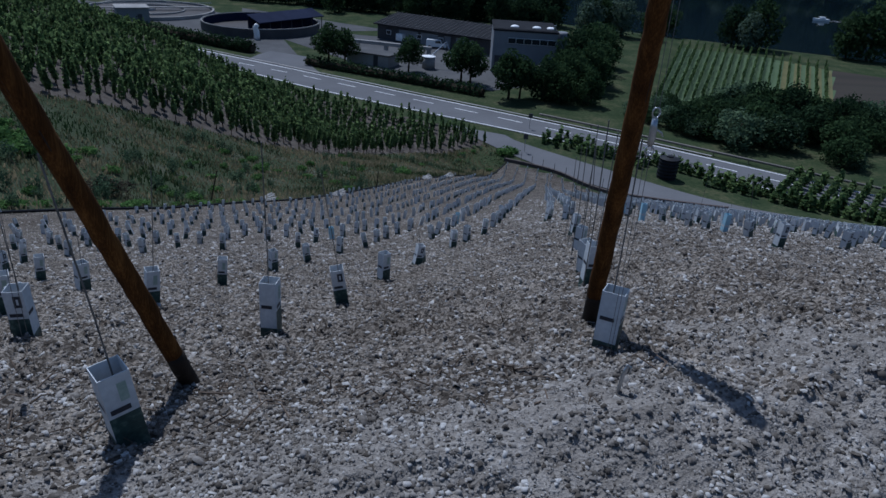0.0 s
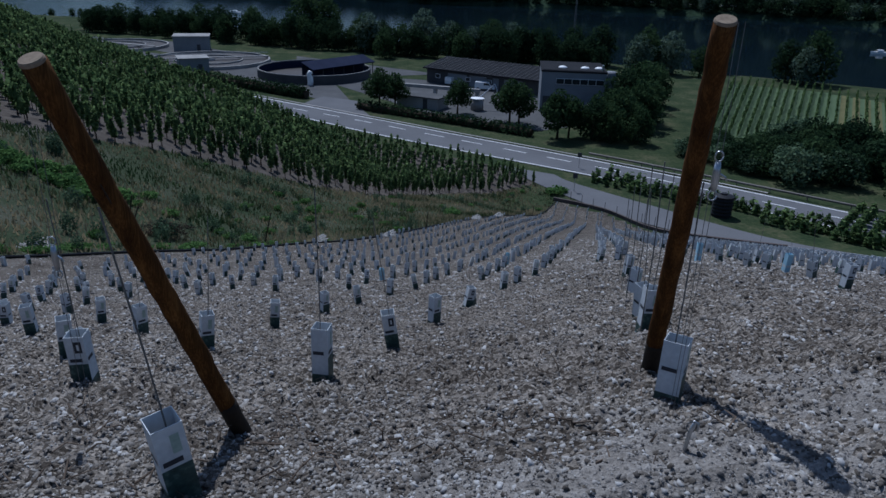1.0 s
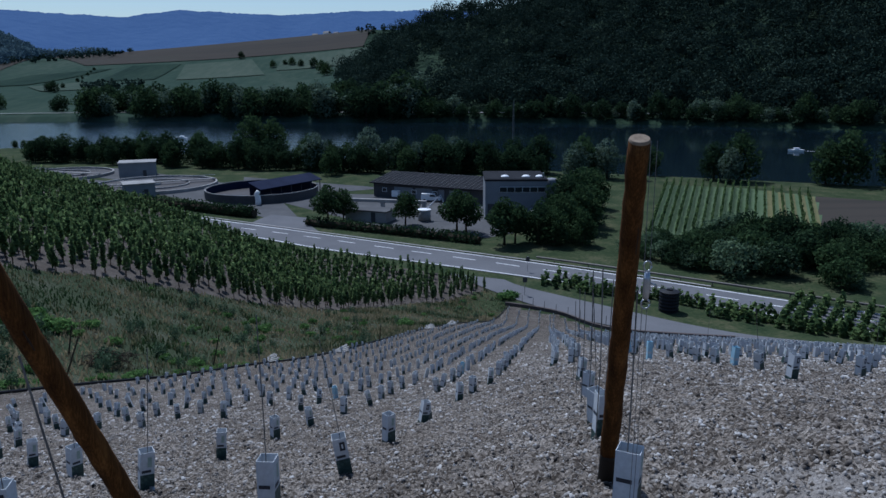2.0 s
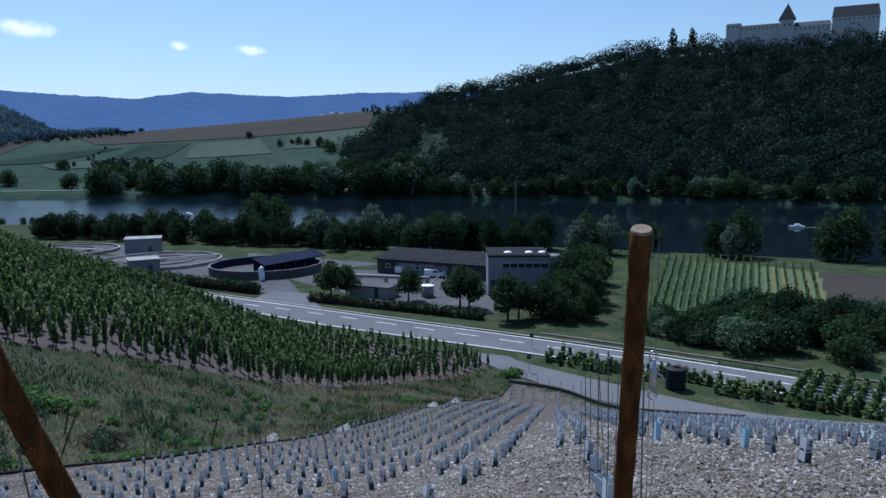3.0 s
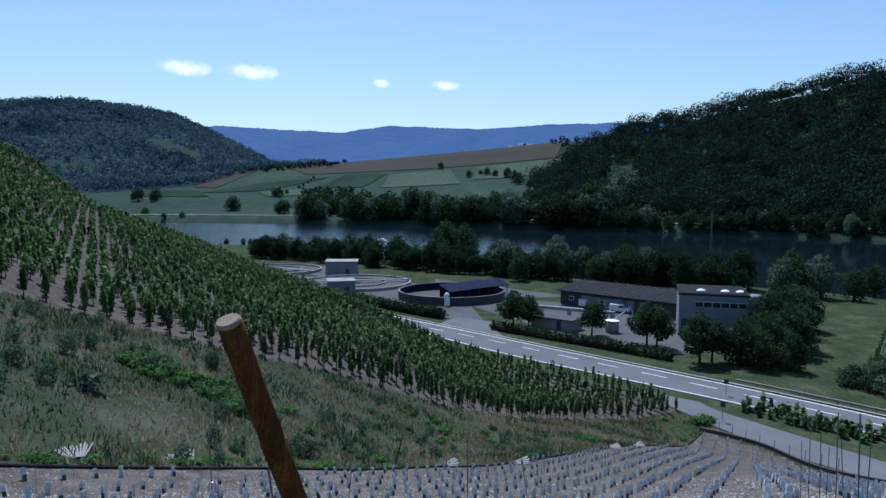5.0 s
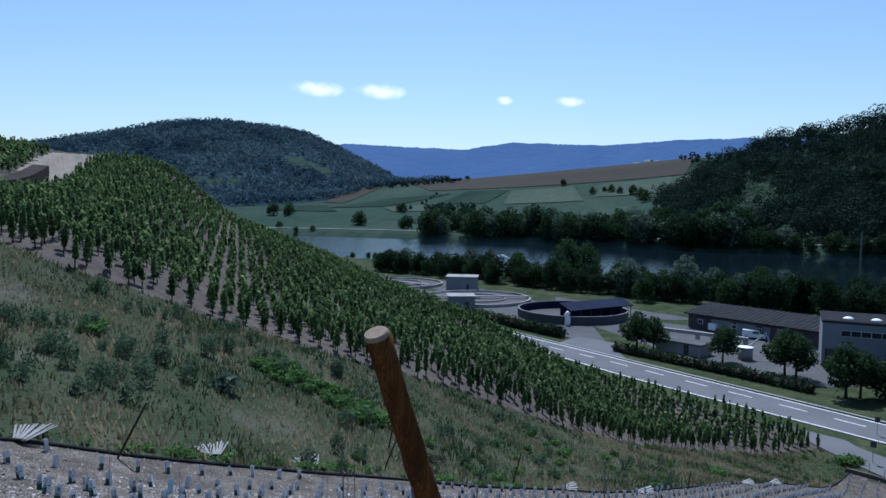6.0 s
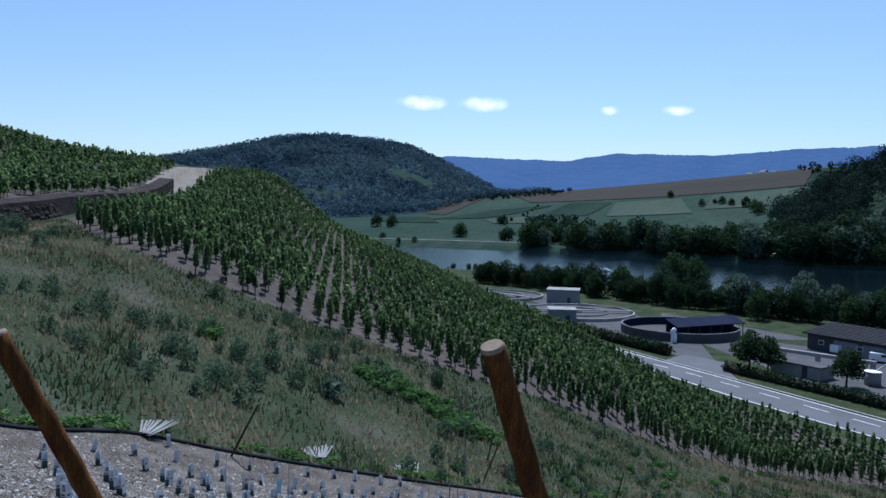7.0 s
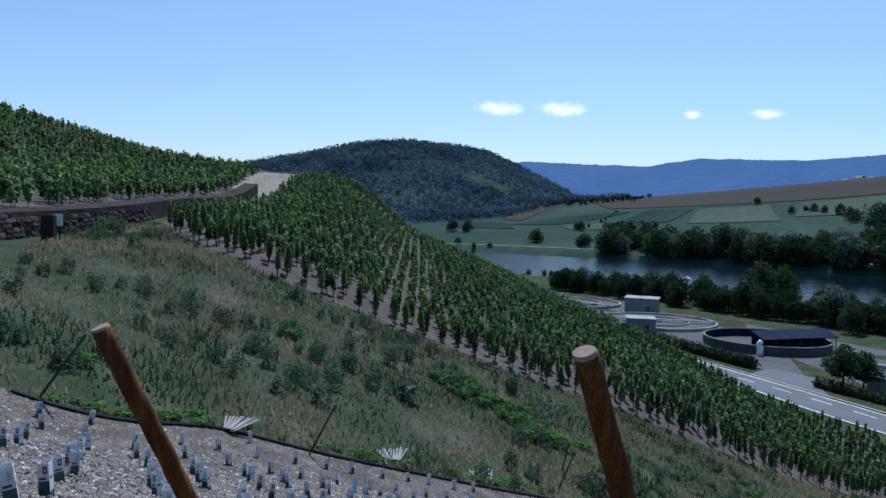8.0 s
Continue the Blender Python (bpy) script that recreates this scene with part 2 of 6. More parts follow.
# Haze over the ridge is painted: a blue base colour plus blue emission.
M_RIDGE_HAZE = material("haze_blue_ridge", [(0.03, 0.05, 0.075), (0.045, 0.07, 0.1)], 0.003, 0.02, 0.95, 0.6, 20, spec=0.02)
M_RIDGE_HAZE.node_tree.nodes["Principled BSDF"].inputs["Emission Color"].default_value = (0.05, 0.11, 0.32, 1)
M_RIDGE_HAZE.node_tree.nodes["Principled BSDF"].inputs["Emission Strength"].default_value = 0.55


def cloud_material():
    m = bpy.data.materials.new("thin_cloud")
    m.use_nodes = True
    n, link = m.node_tree.nodes, m.node_tree.links.new
    n.remove(n["Principled BSDF"])
    tc = n.new("ShaderNodeTexCoord")
    tex = n.new("ShaderNodeTexNoise")
    tex.inputs["Scale"].default_value, tex.inputs["Detail"].default_value = 0.012, 7
    link(tc.outputs["Object"], tex.inputs[0])
    grad = n.new("ShaderNodeTexGradient")
    grad.gradient_type = "QUADRATIC_SPHERE"
    mp = n.new("ShaderNodeMapping")
    mp.inputs["Location"].default_value, mp.inputs["Scale"].default_value = (-1, -1, 0), (2, 2, 0)
    link(tc.outputs["Generated"], mp.inputs[0])
    link(mp.outputs[0], grad.inputs[0])
    mul = n.new("ShaderNodeMath")
    mul.operation = "MULTIPLY"
    link(tex.outputs[0], mul.inputs[0]), link(grad.outputs[0], mul.inputs[1])
    ramp = n.new("ShaderNodeMapRange")
    ramp.inputs[1].default_value, ramp.inputs[2].default_value, ramp.inputs[4].default_value = 0.12, 0.36, 0.8
    link(mul.outputs[0], ramp.inputs[0])
    em, tr, mix = n.new("ShaderNodeEmission"), n.new("ShaderNodeBsdfTransparent"), n.new("ShaderNodeMixShader")
    em.inputs[0].default_value, em.inputs[1].default_value = (1, 0.98, 0.94, 1), 1.15
    link(ramp.outputs[0], mix.inputs[0]), link(tr.outputs[0], mix.inputs[1]), link(em.outputs[0], mix.inputs[2])
    link(mix.outputs[0], n["Material Output"].inputs[0])
    return m


M_CLOUD = cloud_material()


# ---- the lie of the land ----
def smooth(a, b, x):
    k = np.clip((np.asarray(x, float) - a) / (b - a), 0, 1)
    return k * k * (3 - 2 * k)


def spline(points, n=20):
    """A smooth line through the points."""
    p = np.array(points, float)
    q = np.vstack([2 * p[0] - p[1], p, 2 * p[-1] - p[-2]])
    out = []
    for i in range(1, len(q) - 2):
        a, b, c, d = q[i - 1:i + 3]
        for k in np.arange(n) / n:
            out.append(0.5 * (2 * b + (c - a) * k + (2 * a - 5 * b + 4 * c - d) * k ** 2 + (3 * b - a - 3 * c + d) * k ** 3))
    return np.array(out + [p[-1]])


# the farm track along the slope, and the upper edge from which the hillside falls into the valley
TRACK = spline([(150, -45, -6), (60, -14, -2.4), (0, -1.6, -1.05), (-20, 0.6, -1.3), (-44.5, 17.9, -1.41), (-56.5, 31.8, -0.72), (-70.8, 46.8, 0.41), (-89.2, 69.1, 2.04), (-122.1, 103.1, 7.98), (-127.8, 117.7, 8.58), (-165, 130, 9), (-260, 105, 14)])
SLOPE_TOP = spline([(150, -45, -6), (60, -14, -2.4), (0, -1.6, -1.05), (-20, 0.6, -1.3), (-46, 18, -1.3), (-76, 47, 0.7), (-122, 103, 7.6), (-160, 118, 9), (-260, 90, 14)])
VALLEY, RIVER = -28.0, -31.0
# far shore, wooded castle hill, bench of fields, dome and far ridge, by bearing from the viewpoint (degrees, right of ahead)
SHORE = ([-180, -60, -35, -23.5, -2, 14, 30, 60, 180], [800, 800, 690, 632, 530, 509, 486, 480, 480])
CASTLE_HILL = ([-180, -8, -6, -4.5, -1.3, 1.4, 5, 9.5, 13.8, 18, 20.4, 23.5, 27.5, 31.5, 50, 180], [0, 0, 0.3, 0.6, 2.7, 4.1, 4.7, 5.8, 6.6, 7.45, 7.3, 7.45, 7.5, 7.6, 7.2, 6.7])
DOME = ([-180, -75, -60, -53, -48.4, -43.8, -40.5, -37, -33.6, -31, -29.2, -27, -25, -23, 180], [2, 2, 2.65, 3.65, 4.55, 5.6, 5.85, 5.65, 5.15, 4.05, 3.15, 2.05, 0.9, 0.1, 0])
RIDGE = ([-180, -60, -34, -30, -25, -21, -17, -14, -10, -7, -4, 10, 180], [2, 3.2, 4.3, 4.75, 4.55, 4.4, 5.0, 4.9, 4.75, 4.9, 5.1, 5.2, 5])


def near_bank(x, y):
    """Distance past the river's near bank, towards the water."""
    return (y - 254) * 0.896 + x * 0.444 + 0.3 * np.maximum(0, -150 - np.asarray(x))


def ground_z(x, y):
    """Height of the land at x, y."""
    x, y = np.broadcast_arrays(np.asarray(x, float), np.asarray(y, float))
    shape = x.shape
    x, y = x.ravel(), y.ravel()
    out = np.empty(len(x))
    for i in range(0, len(x), 20000):
        out[i:i + 20000] = _ground(x[i:i + 20000], y[i:i + 20000])
    return out.reshape(shape)


def from_line(line, x, y):
    """Distance to a line, the height of the line there, and on which side of it the point lies."""
    d = np.hypot(x[:, None] - line[:, 0], y[:, None] - line[:, 1])
    s = d.min(1)
    w = np.exp(-(d - s[:, None]) / (2 + 0.15 * s[:, None]))
    j = np.clip(d.argmin(1), 1, len(line) - 2)
    t = line[j + 1] - line[j - 1]
    return s, (w * line[:, 2]).sum(1) / w.sum(1), (t[:, 1] * (x - line[j, 0]) - t[:, 0] * (y - line[j, 1])) > 0


def _ground(x, y):
    s, z0, _ = from_line(SLOPE_TOP, x, y)
    lane, lane_z, down = from_line(TRACK, x, y)
    r, az = np.hypot(x, y), np.degrees(np.arctan2(x, y))
    # how steeply the slope falls: hollow on the grass side, straight under the young vines
    aside = x - 0.12 * y
    right = smooth(0, 1, (aside + 1.5 + 0.1 * np.abs(y)) / (4.5 + 0.15 * np.abs(y)))
    field = smooth(-34, -14, x - 0.1 * y)
    hollow = 0.287 + field * (0.023 + 0.135 * np.exp(-s / 42))
    fall = hollow * (1 - right) + 0.36 * right + 0.08 * smooth(-30, -80, x) * smooth(80, 120, y) + 0.035 * smooth(60, 95, y) * smooth(5, -15, x)
    run = np.maximum(0, s - (1.8 * (1 - right) + 3.9 * right) * np.exp(-(np.minimum(x, 0) / 6) ** 2))
    hill = z0 - fall * run + 0.24 * (1 - right) * np.exp(-((s - 4) / 4) ** 2 - (x / 8) ** 2)
    toe = smooth(68, 88, 0.558 * x + 0.83 * y) * smooth(25, 15, x)
    hill = hill - toe * np.maximum(0, hill - VALLEY + 3)
    k = 0.7
    low = np.where(near_bank(x, y) > -14, VALLEY - 1.6 * smooth(-14, -6, near_bank(x, y)) - 4.6 * smooth(-6, 4, near_bank(x, y)), VALLEY)
    z = np.where(hill - VALLEY > 6, hill, VALLEY + k * np.log1p(np.exp(np.clip((hill - VALLEY) / k, -30, 30))) - VALLEY + low)
    beside = 1 - smooth(2.0, 26.0, lane)
    z = np.where(x < -30, z + (lane_z - z) * beside * smooth(-30, -42, x), z)
    up = lane_z + np.where(lane < 3.0, 0, 1.6 + 0.1 * np.clip(lane - 3.0, 0, 3) + 0.135 * np.clip(lane - 5.7, 0, 22) + 0.3 * np.clip(lane - 27.7, 0, 30))
    z = np.where(down | (lane < 0.1), z, np.where(lane < 120, up, 20))
    # across the river
    shore = np.interp(az, *SHORE)
    past = r - shore
    rise = VALLEY - 6.2 + 6.2 * smooth(-4, 2, past) + 2.5 * smooth(4, 16, past)
    far = rise + 0 * r
    crest = shore + 330
    castle = np.interp(az, *CASTLE_HILL)
    k1 = np.clip((past - 22) / (crest - shore - 22), 0, 1)
    top = 0.57 + crest * np.tan(np.radians(castle))
    h = rise + (top - rise) * (0.75 * k1 + 0.25 * smooth(0, 1, k1)) - 0.1 * np.maximum(0, r - crest)
    far = np.where(castle > 0.05, np.maximum(far, h), far)
    bench = rise + smooth(60, 250, past) * 14 + smooth(200, 900, past) * (55 + 2.2 * np.clip(az + 25, -14, 22)) - smooth(1100, 1800, past) * 60
    far = np.maximum(far, bench)
    k2 = smooth(1050, 2000, r)
    dome = np.interp(az, *DOME)
    h = rise + (2000 * np.tan(np.radians(dome)) - rise) * k2 * smooth(2900, 2100, r)
    far = np.maximum(far, h)
    use_far = (past > -10) & (near_bank(x, y) > 0)
    return np.where(use_far, far, z)


def thing(name, loc, label, category, group="", kind="", turn=0.0):
    """An empty that carries the parts of one thing."""
    ob = new(name)
    ob.empty_display_size = 0.1
    ob.matrix_basis = pose(*loc, 0, 0, turn)
    return tagged(ob, label, category, group, kind)


def mesh_part(name, verts, faces, mat, parent=None, label="", smooth_it=False, mats=None, slots=None):
    me = bpy.data.meshes.new(name)
    if isinstance(verts, np.ndarray) and isinstance(faces, np.ndarray) and faces.shape[1] == 4:
        me.vertices.add(len(verts))
        me.vertices.foreach_set("co", np.ascontiguousarray(verts, np.float32).ravel())
        me.loops.add(faces.size)
        me.loops.foreach_set("vertex_index", np.ascontiguousarray(faces, np.int32).ravel())
        me.polygons.add(len(faces))
        me.polygons.foreach_set("loop_start", np.arange(0, faces.size, 4, dtype=np.int32))
        me.update(calc_edges=True)
    else:
        me.from_pydata([tuple(v) for v in verts] if not isinstance(verts, np.ndarray) else verts.tolist(), [], faces if not isinstance(faces, np.ndarray) else faces.tolist())
    for k in (mats or [mat]):
        me.materials.append(k)
    if slots is not None:
        me.polygons.foreach_set("material_index", np.asarray(slots, np.int32))
    if smooth_it:
        me.polygons.foreach_set("use_smooth", np.ones(len(me.polygons), bool))
    me.update()
    ob = new(name, me)
    ob.parent = parent
    if label:
        tagged(ob, label)
    return ob


def part(name, bm, mat, parent=None, label="", smooth_it=False):
    me = bpy.data.meshes.new(name)
    bm.to_mesh(me)
    bm.free()
    me.materials.append(mat)
    if smooth_it:
        me.polygons.foreach_set("use_smooth", np.ones(len(me.polygons), bool))
    ob = new(name, me)
    ob.parent = parent
    if label:
        tagged(ob, label)
    return ob


def box_bm(sx, sy, sz, at=(0, 0, 0), bevel=0.0, turn=0.0, bm=None):
    """A box resting on at, bevelled."""
    own = bmesh.new()
    bmesh.ops.create_cube(own, size=1, matrix=Matrix.Diagonal((sx, sy, sz, 1)))
    if bevel:
        bmesh.ops.bevel(own, geom=own.edges[:], offset=bevel, segments=1, affect="EDGES")
    own.transform(Matrix.Translation(at) @ Matrix.Rotation(turn, 4, "Z") @ Matrix.Translation((0, 0, sz / 2)))
    if bm is None:
        return own
    me = bpy.data.meshes.new("tmp")
    own.to_mesh(me)
    own.free()
    bm.from_mesh(me)
    bpy.data.meshes.remove(me)
    return bm


def tube_mesh(points, radii, sides=8, wobble=0.0, rng=None, cap=True):
    """Verts and faces of a round bar along the points."""
    pts = [Vector(p) for p in points]
    verts, faces = [], []
    for i, p in enumerate(pts):
        d = (pts[min(i + 1, len(pts) - 1)] - pts[max(i - 1, 0)]).normalized()
        a = d.orthogonal().normalized()
        if i:
            a = (last - d * last.dot(d)).normalized()
        last = a
        b = d.cross(a)
        for k in range(sides):
            t = 2 * math.pi * k / sides
            r = radii[i] * (1 + (rng.uniform(-wobble, wobble) if rng else 0))
            verts.append(p + (a * math.cos(t) + b * math.sin(t)) * r)
    for i in range(len(pts) - 1):
        for k in range(sides):
            faces.append((i * sides + k, i * sides + (k + 1) % sides, (i + 1) * sides + (k + 1) % sides, (i + 1) * sides + k))
    if cap:
        faces.append(tuple(range(sides - 1, -1, -1)))
        faces.append(tuple((len(pts) - 1) * sides + k for k in range(sides)))
    return verts, faces


def leaf_quads(centres, normals, sizes, rng, longer=1.5):
    """Leaf-like four-cornered blades, one at each centre."""
    n = len(centres)
    v = rng.normal(size=(n, 3))
    nn = normals / (np.linalg.norm(normals, axis=1, keepdims=True) + 1e-9)
    a = np.cross(nn, v)
    a /= np.linalg.norm(a, axis=1, keepdims=True) + 1e-9
    b = np.cross(nn, a)
    s = np.asarray(sizes).reshape(-1, 1)
    q = np.stack([centres - a * s * longer, centres - b * s * 0.8 + nn * s * 0.25, centres + a * s * longer, centres + b * s * 0.8 + nn * s * 0.25], 1)
    return q.reshape(-1, 3), np.arange(4 * n).reshape(-1, 4)


def crown_leaves(rng, blobs, n, size, fill=0.35):
    """Leaves over and inside a set of rounded limbs (centre, radii)."""
    w = np.array([b[1][0] * b[1][2] for b in blobs])
    pick = rng.choice(len(blobs), n, p=w / w.sum())
    c = np.array([b[0] for b in blobs])[pick]
    r = np.array([b[1] for b in blobs])[pick]
    d = rng.normal(size=(n, 3))
    d /= np.linalg.norm(d, axis=1, keepdims=True)
    k = 1 - fill * rng.random((n, 1)) ** 1.5 + 0.1 * rng.normal(size=(n, 1))
    return leaf_quads(c + d * r * k, d + 0.7 * rng.normal(size=(n, 3)), size * rng.uniform(0.6, 1.3, n), rng)


# ---- large structure: the land ----
FIELD_EDGE = spline([(-30, 2.5), (-18.1, 6.6), (-17.3, 11.8), (-16, 15), (-14.2, 20.5), (-12, 26.5), (-8, 33), (-4.3, 37), (3.2, 61), (12.4, 84.5)], 8)
FIELD_FOOT = [(12.4, 84.5), (18, 80.5), (22.5, 72), (40, 55), (80, 20), (140, -20)]
FIELD = np.array([*[tuple(p) for p in FIELD_EDGE], *FIELD_FOOT[1:], (140, -60), (-30, -60)])
VINES_EDGE = spline([(-61, 36), (-50, 31), (-43, 28.4), (-39.1, 29.9), (-37.6, 33.6), (-35.9, 37.6), (-32.4, 40.2), (-27.5, 41.6), (-24.0, 45.2), (-20.9, 50.4), (-11, 62), (-4, 74), (4.7, 87), (10.5, 92)], 6)
VINES = np.array([*[tuple(p) for p in VINES_EDGE], (6.5, 99), (-15, 112.5), (-57, 141.3), (-90, 163), (-135, 160), (-150, 120), (-119, 104), (-80, 60), (-62, 37)])
ROAD_N = spline([(140, 14), (110, 38), (80, 62), (49.3, 84.5), (26.5, 101.3), (-2.6, 120.5), (-20, 132.0), (-39.8, 145), (-75, 168), (-130, 205), (-220, 268)], 12)
ROAD_S = spline([(134, 8), (104, 32), (73, 55), (41.8, 80.0), (18.5, 96.5), (-13, 115.8), (-29, 127.5), (-44, 138.5), (-79, 162), (-134, 199), (-224, 262)], 12)
SIDE_N = spline([(13.5, 96.5), (16, 92.5), (25.9, 82.6), (40, 69), (70, 43), (110, 12)], 10)
SIDE_S = spline([(5.5, 100.5), (13.5, 87.5), (22.5, 76.5), (36, 62.5), (66, 36.5), (106, 5)], 10)


LANES = np.array([(69.6, 185.4), (88.3, 177.2), (98, 162.3), (72.9, 115.4), (62, 123.7), (43.9, 124.4)])
PLOUGHED = np.array([(98, 162.3), (130, 148), (112, 100), (72.9, 115.4)])
# fields on the far bench: fallow plateau, vine plots, a reddish strip, pale stubble
FAR_FIELDS = [([(-490, 1120), (-70, 1128), (-60, 1560), (-800, 1560)], "brown", "brownish fallow field on the far plateau"),
              ([(-410, 1095), (-338, 1094), (-330, 947), (-401, 940)], "dark", "dark green vine plot on the far slope"),
              ([(-560, 945), (-605, 960), (-800, 1400), (-690, 1400)], "brown", "narrow reddish strip of bare vineyard"),
              ([(-540, 860), (-470, 900), (-430, 1075), (-520, 1020)], "dark", "dark green vine plot on the far slope"),
              ([(-330, 1085), (-235, 1100), (-190, 960), (-300, 940)], "pale", "pale green meadow plot on the far slope"),
              ([(-190, 1105), (-60, 1115), (-60, 1000), (-180, 990)], "pale", "pale green meadow plot on the far slope"),
              ([(-640, 890), (-560, 900), (-470, 780), (-560, 760)], "dark", "dark green vine plot above the far road"),
              ([(-455, 880), (-415, 930), (-350, 850), (-400, 800)], "pale", "pale green meadow plot on the far slope")]
WOOD_FOOT = ([-62, -42, -39, -31.6, -29, -27, -22], [300, 380, 388, 510, 640, 780, 1000])
GLADES = [[(-985, 1000), (-880, 1095), (-850, 1060), (-940, 965)], [(-915, 1300), (-870, 1240), (-780, 1270), (-810, 1330)]]


def inside(poly, x, y):
    out = np.zeros(np.shape(x), bool)
    j = len(poly) - 1
    for i in range(len(poly)):
        (x0, y0), (x1, y1) = poly[i], poly[j]
        if y0 != y1:
            out ^= ((y0 > y) != (y1 > y)) & (x < (x1 - x0) * (y - y0) / (y1 - y0) + x0)
        j = i
    return out


def strip_distance(line, x, y):
    return np.hypot(np.asarray(x)[..., None] - line[:, 0], np.asarray(y)[..., None] - line[:, 1]).min(-1)


def clod_height(x, y, r):
    """Rough tilth of the young vineyard's soil, trodden smoother beside the track."""
    p = Vector((x, y, 0))
    fade = max(0, min(1, 30 / (r + 6) - 0.9)) * (0.45 + 0.55 * min(1, max(0, r - 1.4) / 1.6))
    return fade * (0.05 * noise.noise(p * 1.7) + 0.055 * noise.noise(p * 6) + 0.055 * abs(noise.noise(p * 13)) + 0.03 * noise.noise(p * 29))


def build_ground():
    az = np.radians(np.r_[np.arange(-180, -76, 8), np.arange(-76, 72, 0.3), np.arange(72, 180, 8)])
    r = np.r_[0.0, np.geomspace(0.25, 110, 430), np.geomspace(110, 1700, 230)[1:], np.geomspace(1700, 4700, 34)[1:]]
    a, rr = np.meshgrid(az, r)
    x, y = np.sin(a) * rr, np.cos(a) * rr
    z = ground_z(x, y)
    young = inside(FIELD, x, y)
    rough = np.zeros_like(z)
    for i, j in np.argwhere((rr < 26) & young & (np.abs(a) < 1.35)):
        rough[i, j] = clod_height(x[i, j], y[i, j], rr[i, j])
    z = z + rough
    lumpy = (rr > 1650)
    for i, j in np.argwhere(lumpy & (np.abs(a) < 1.35)):
        p = Vector((x[i, j], y[i, j], 0))
        z[i, j] += min(1, (rr[i, j] - 1650) / 400) * (8 * noise.noise(p * 0.004) + 5 * noise.noise(p * 0.045))
    nr, na = x.shape
    idx = np.arange(nr * na).reshape(nr, na)
    right = np.roll(idx, -1, 1)
    faces = np.stack([idx[:-1], idx[1:], right[1:], right[:-1]], -1).reshape(-1, 4)[:, ::-1]
    cx, cy = x.ravel()[faces].mean(1), y.ravel()[faces].mean(1)
    cr, ca = np.hypot(cx, cy), np.degrees(np.arctan2(cx, cy))
    slot = np.full(len(faces), 1)
    slot[inside(FIELD, cx, cy)] = 0
    for i in np.flatnonzero((cr < 4.5) & (slot == 0)):
        if 0.35 * (cx[i] - 0.3) - 0.8 * (cy[i] - 1.35) + 0.55 * noise.noise(Vector((cx[i], cy[i], 2)) * 2.2) + 0.5 * noise.noise(Vector((cx[i], cy[i], 5)) * 9) > 0:
            slot[i] = 12
    slot[inside(VINES, cx, cy)] = 2
    d = np.hypot(cx[:, None] - TRACK[::2, 0], cy[:, None] - TRACK[::2, 1]).min(1)
    slot[(d >= 3.2) & (cr < 400) & (d < 80) & (cx < -30) & (cy < 0.95 * (-cx) - 22)] = 2
    slot[(d < 5.5) & (cx < -99) & (cx > -150) & (cr < 260)] = 3
    cz = z.ravel()[faces].mean(1)
    slot[(slot == 1) & (cz < -26.5)] = 4
    past = cr - np.interp(ca, *SHORE)
    across = (past > -10) & (near_bank(cx, cy) > 0)
    slot[across] = 5
    castle = np.interp(ca, *CASTLE_HILL)
    slot[across & (castle > 0.6)] = 8
    slot[across & (cr > 1500) & (ca > -40)] = 8
    # past 1500 m and on the dome: the wood with haze in its colour
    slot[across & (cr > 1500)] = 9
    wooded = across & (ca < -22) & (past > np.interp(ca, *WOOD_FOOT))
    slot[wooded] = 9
    for glade in GLADES:
        slot[wooded & inside(np.array(glade), cx, cy)] = 5
    slot[inside(PLOUGHED, cx, cy)] = 7
    slot[inside(LANES, cx, cy)] = 11
    keep = ~((cr > 2600) & (np.abs(ca) > 100))
    ob = mesh_part("ground", np.stack([x.ravel(), y.ravel(), z.ravel()], 1), faces[keep], None, smooth_it=True,
                   mats=[M_SLATE, M_GRASS, M_SOIL, M_TRACK, M_MEADOW, M_FIELD_GREEN, M_FIELD_DARK, M_FIELD_BROWN, M_WOOD_FAR, M_WOOD_HAZE, M_STRAW, M_LAWN, M_HEADLAND], slots=slot[keep])
    tagged(ob, "hillside of slate and meadow falling to a wide river valley", "ground", kind="structure")


def ribbon(name, left, right, mat, lift, label, category, cross=6, parent=None):
    """A strip of road laid over the land between two edge lines."""
    n = min(len(left), len(right))
    verts, faces = [], []
    for i in range(n):
        for k in range(cross + 1):
            p = left[i] + (right[i] - left[i]) * k / cross
            verts.append((p[0], p[1], float(ground_z(p[0], p[1])) + lift))
    for i in range(n - 1):
        for k in range(cross):
            a = i * (cross + 1) + k
            faces.append((a, a + 1, a + cross + 2, a + cross + 1))
    ob = mesh_part(name, verts, faces, mat, parent, smooth_it=True)
    return tagged(ob, label, category, kind="structure")


def far_field(corners, mat, label):
    """A field laid over the land between four corners."""
    a, b, c, d = (np.array(p, float) for p in corners)
    u, v = (q.ravel() for q in np.meshgrid(np.linspace(0, 1, 41), np.linspace(0, 1, 41)))
    p = (a * (1 - u)[:, None] + b * u[:, None]) * (1 - v)[:, None] + (d * (1 - u)[:, None] + c * u[:, None]) * v[:, None]
    k = (np.arange(40)[:, None] * 41 + np.arange(40)).ravel()
    z = ground_z(p[:, 0], p[:, 1]) + 0.9
    ob = mesh_part("field", np.stack([p[:, 0], p[:, 1], z], 1), np.stack([k, k + 1, k + 42, k + 41], 1), mat, smooth_it=True)
    tagged(ob, label, "field", kind="structure")


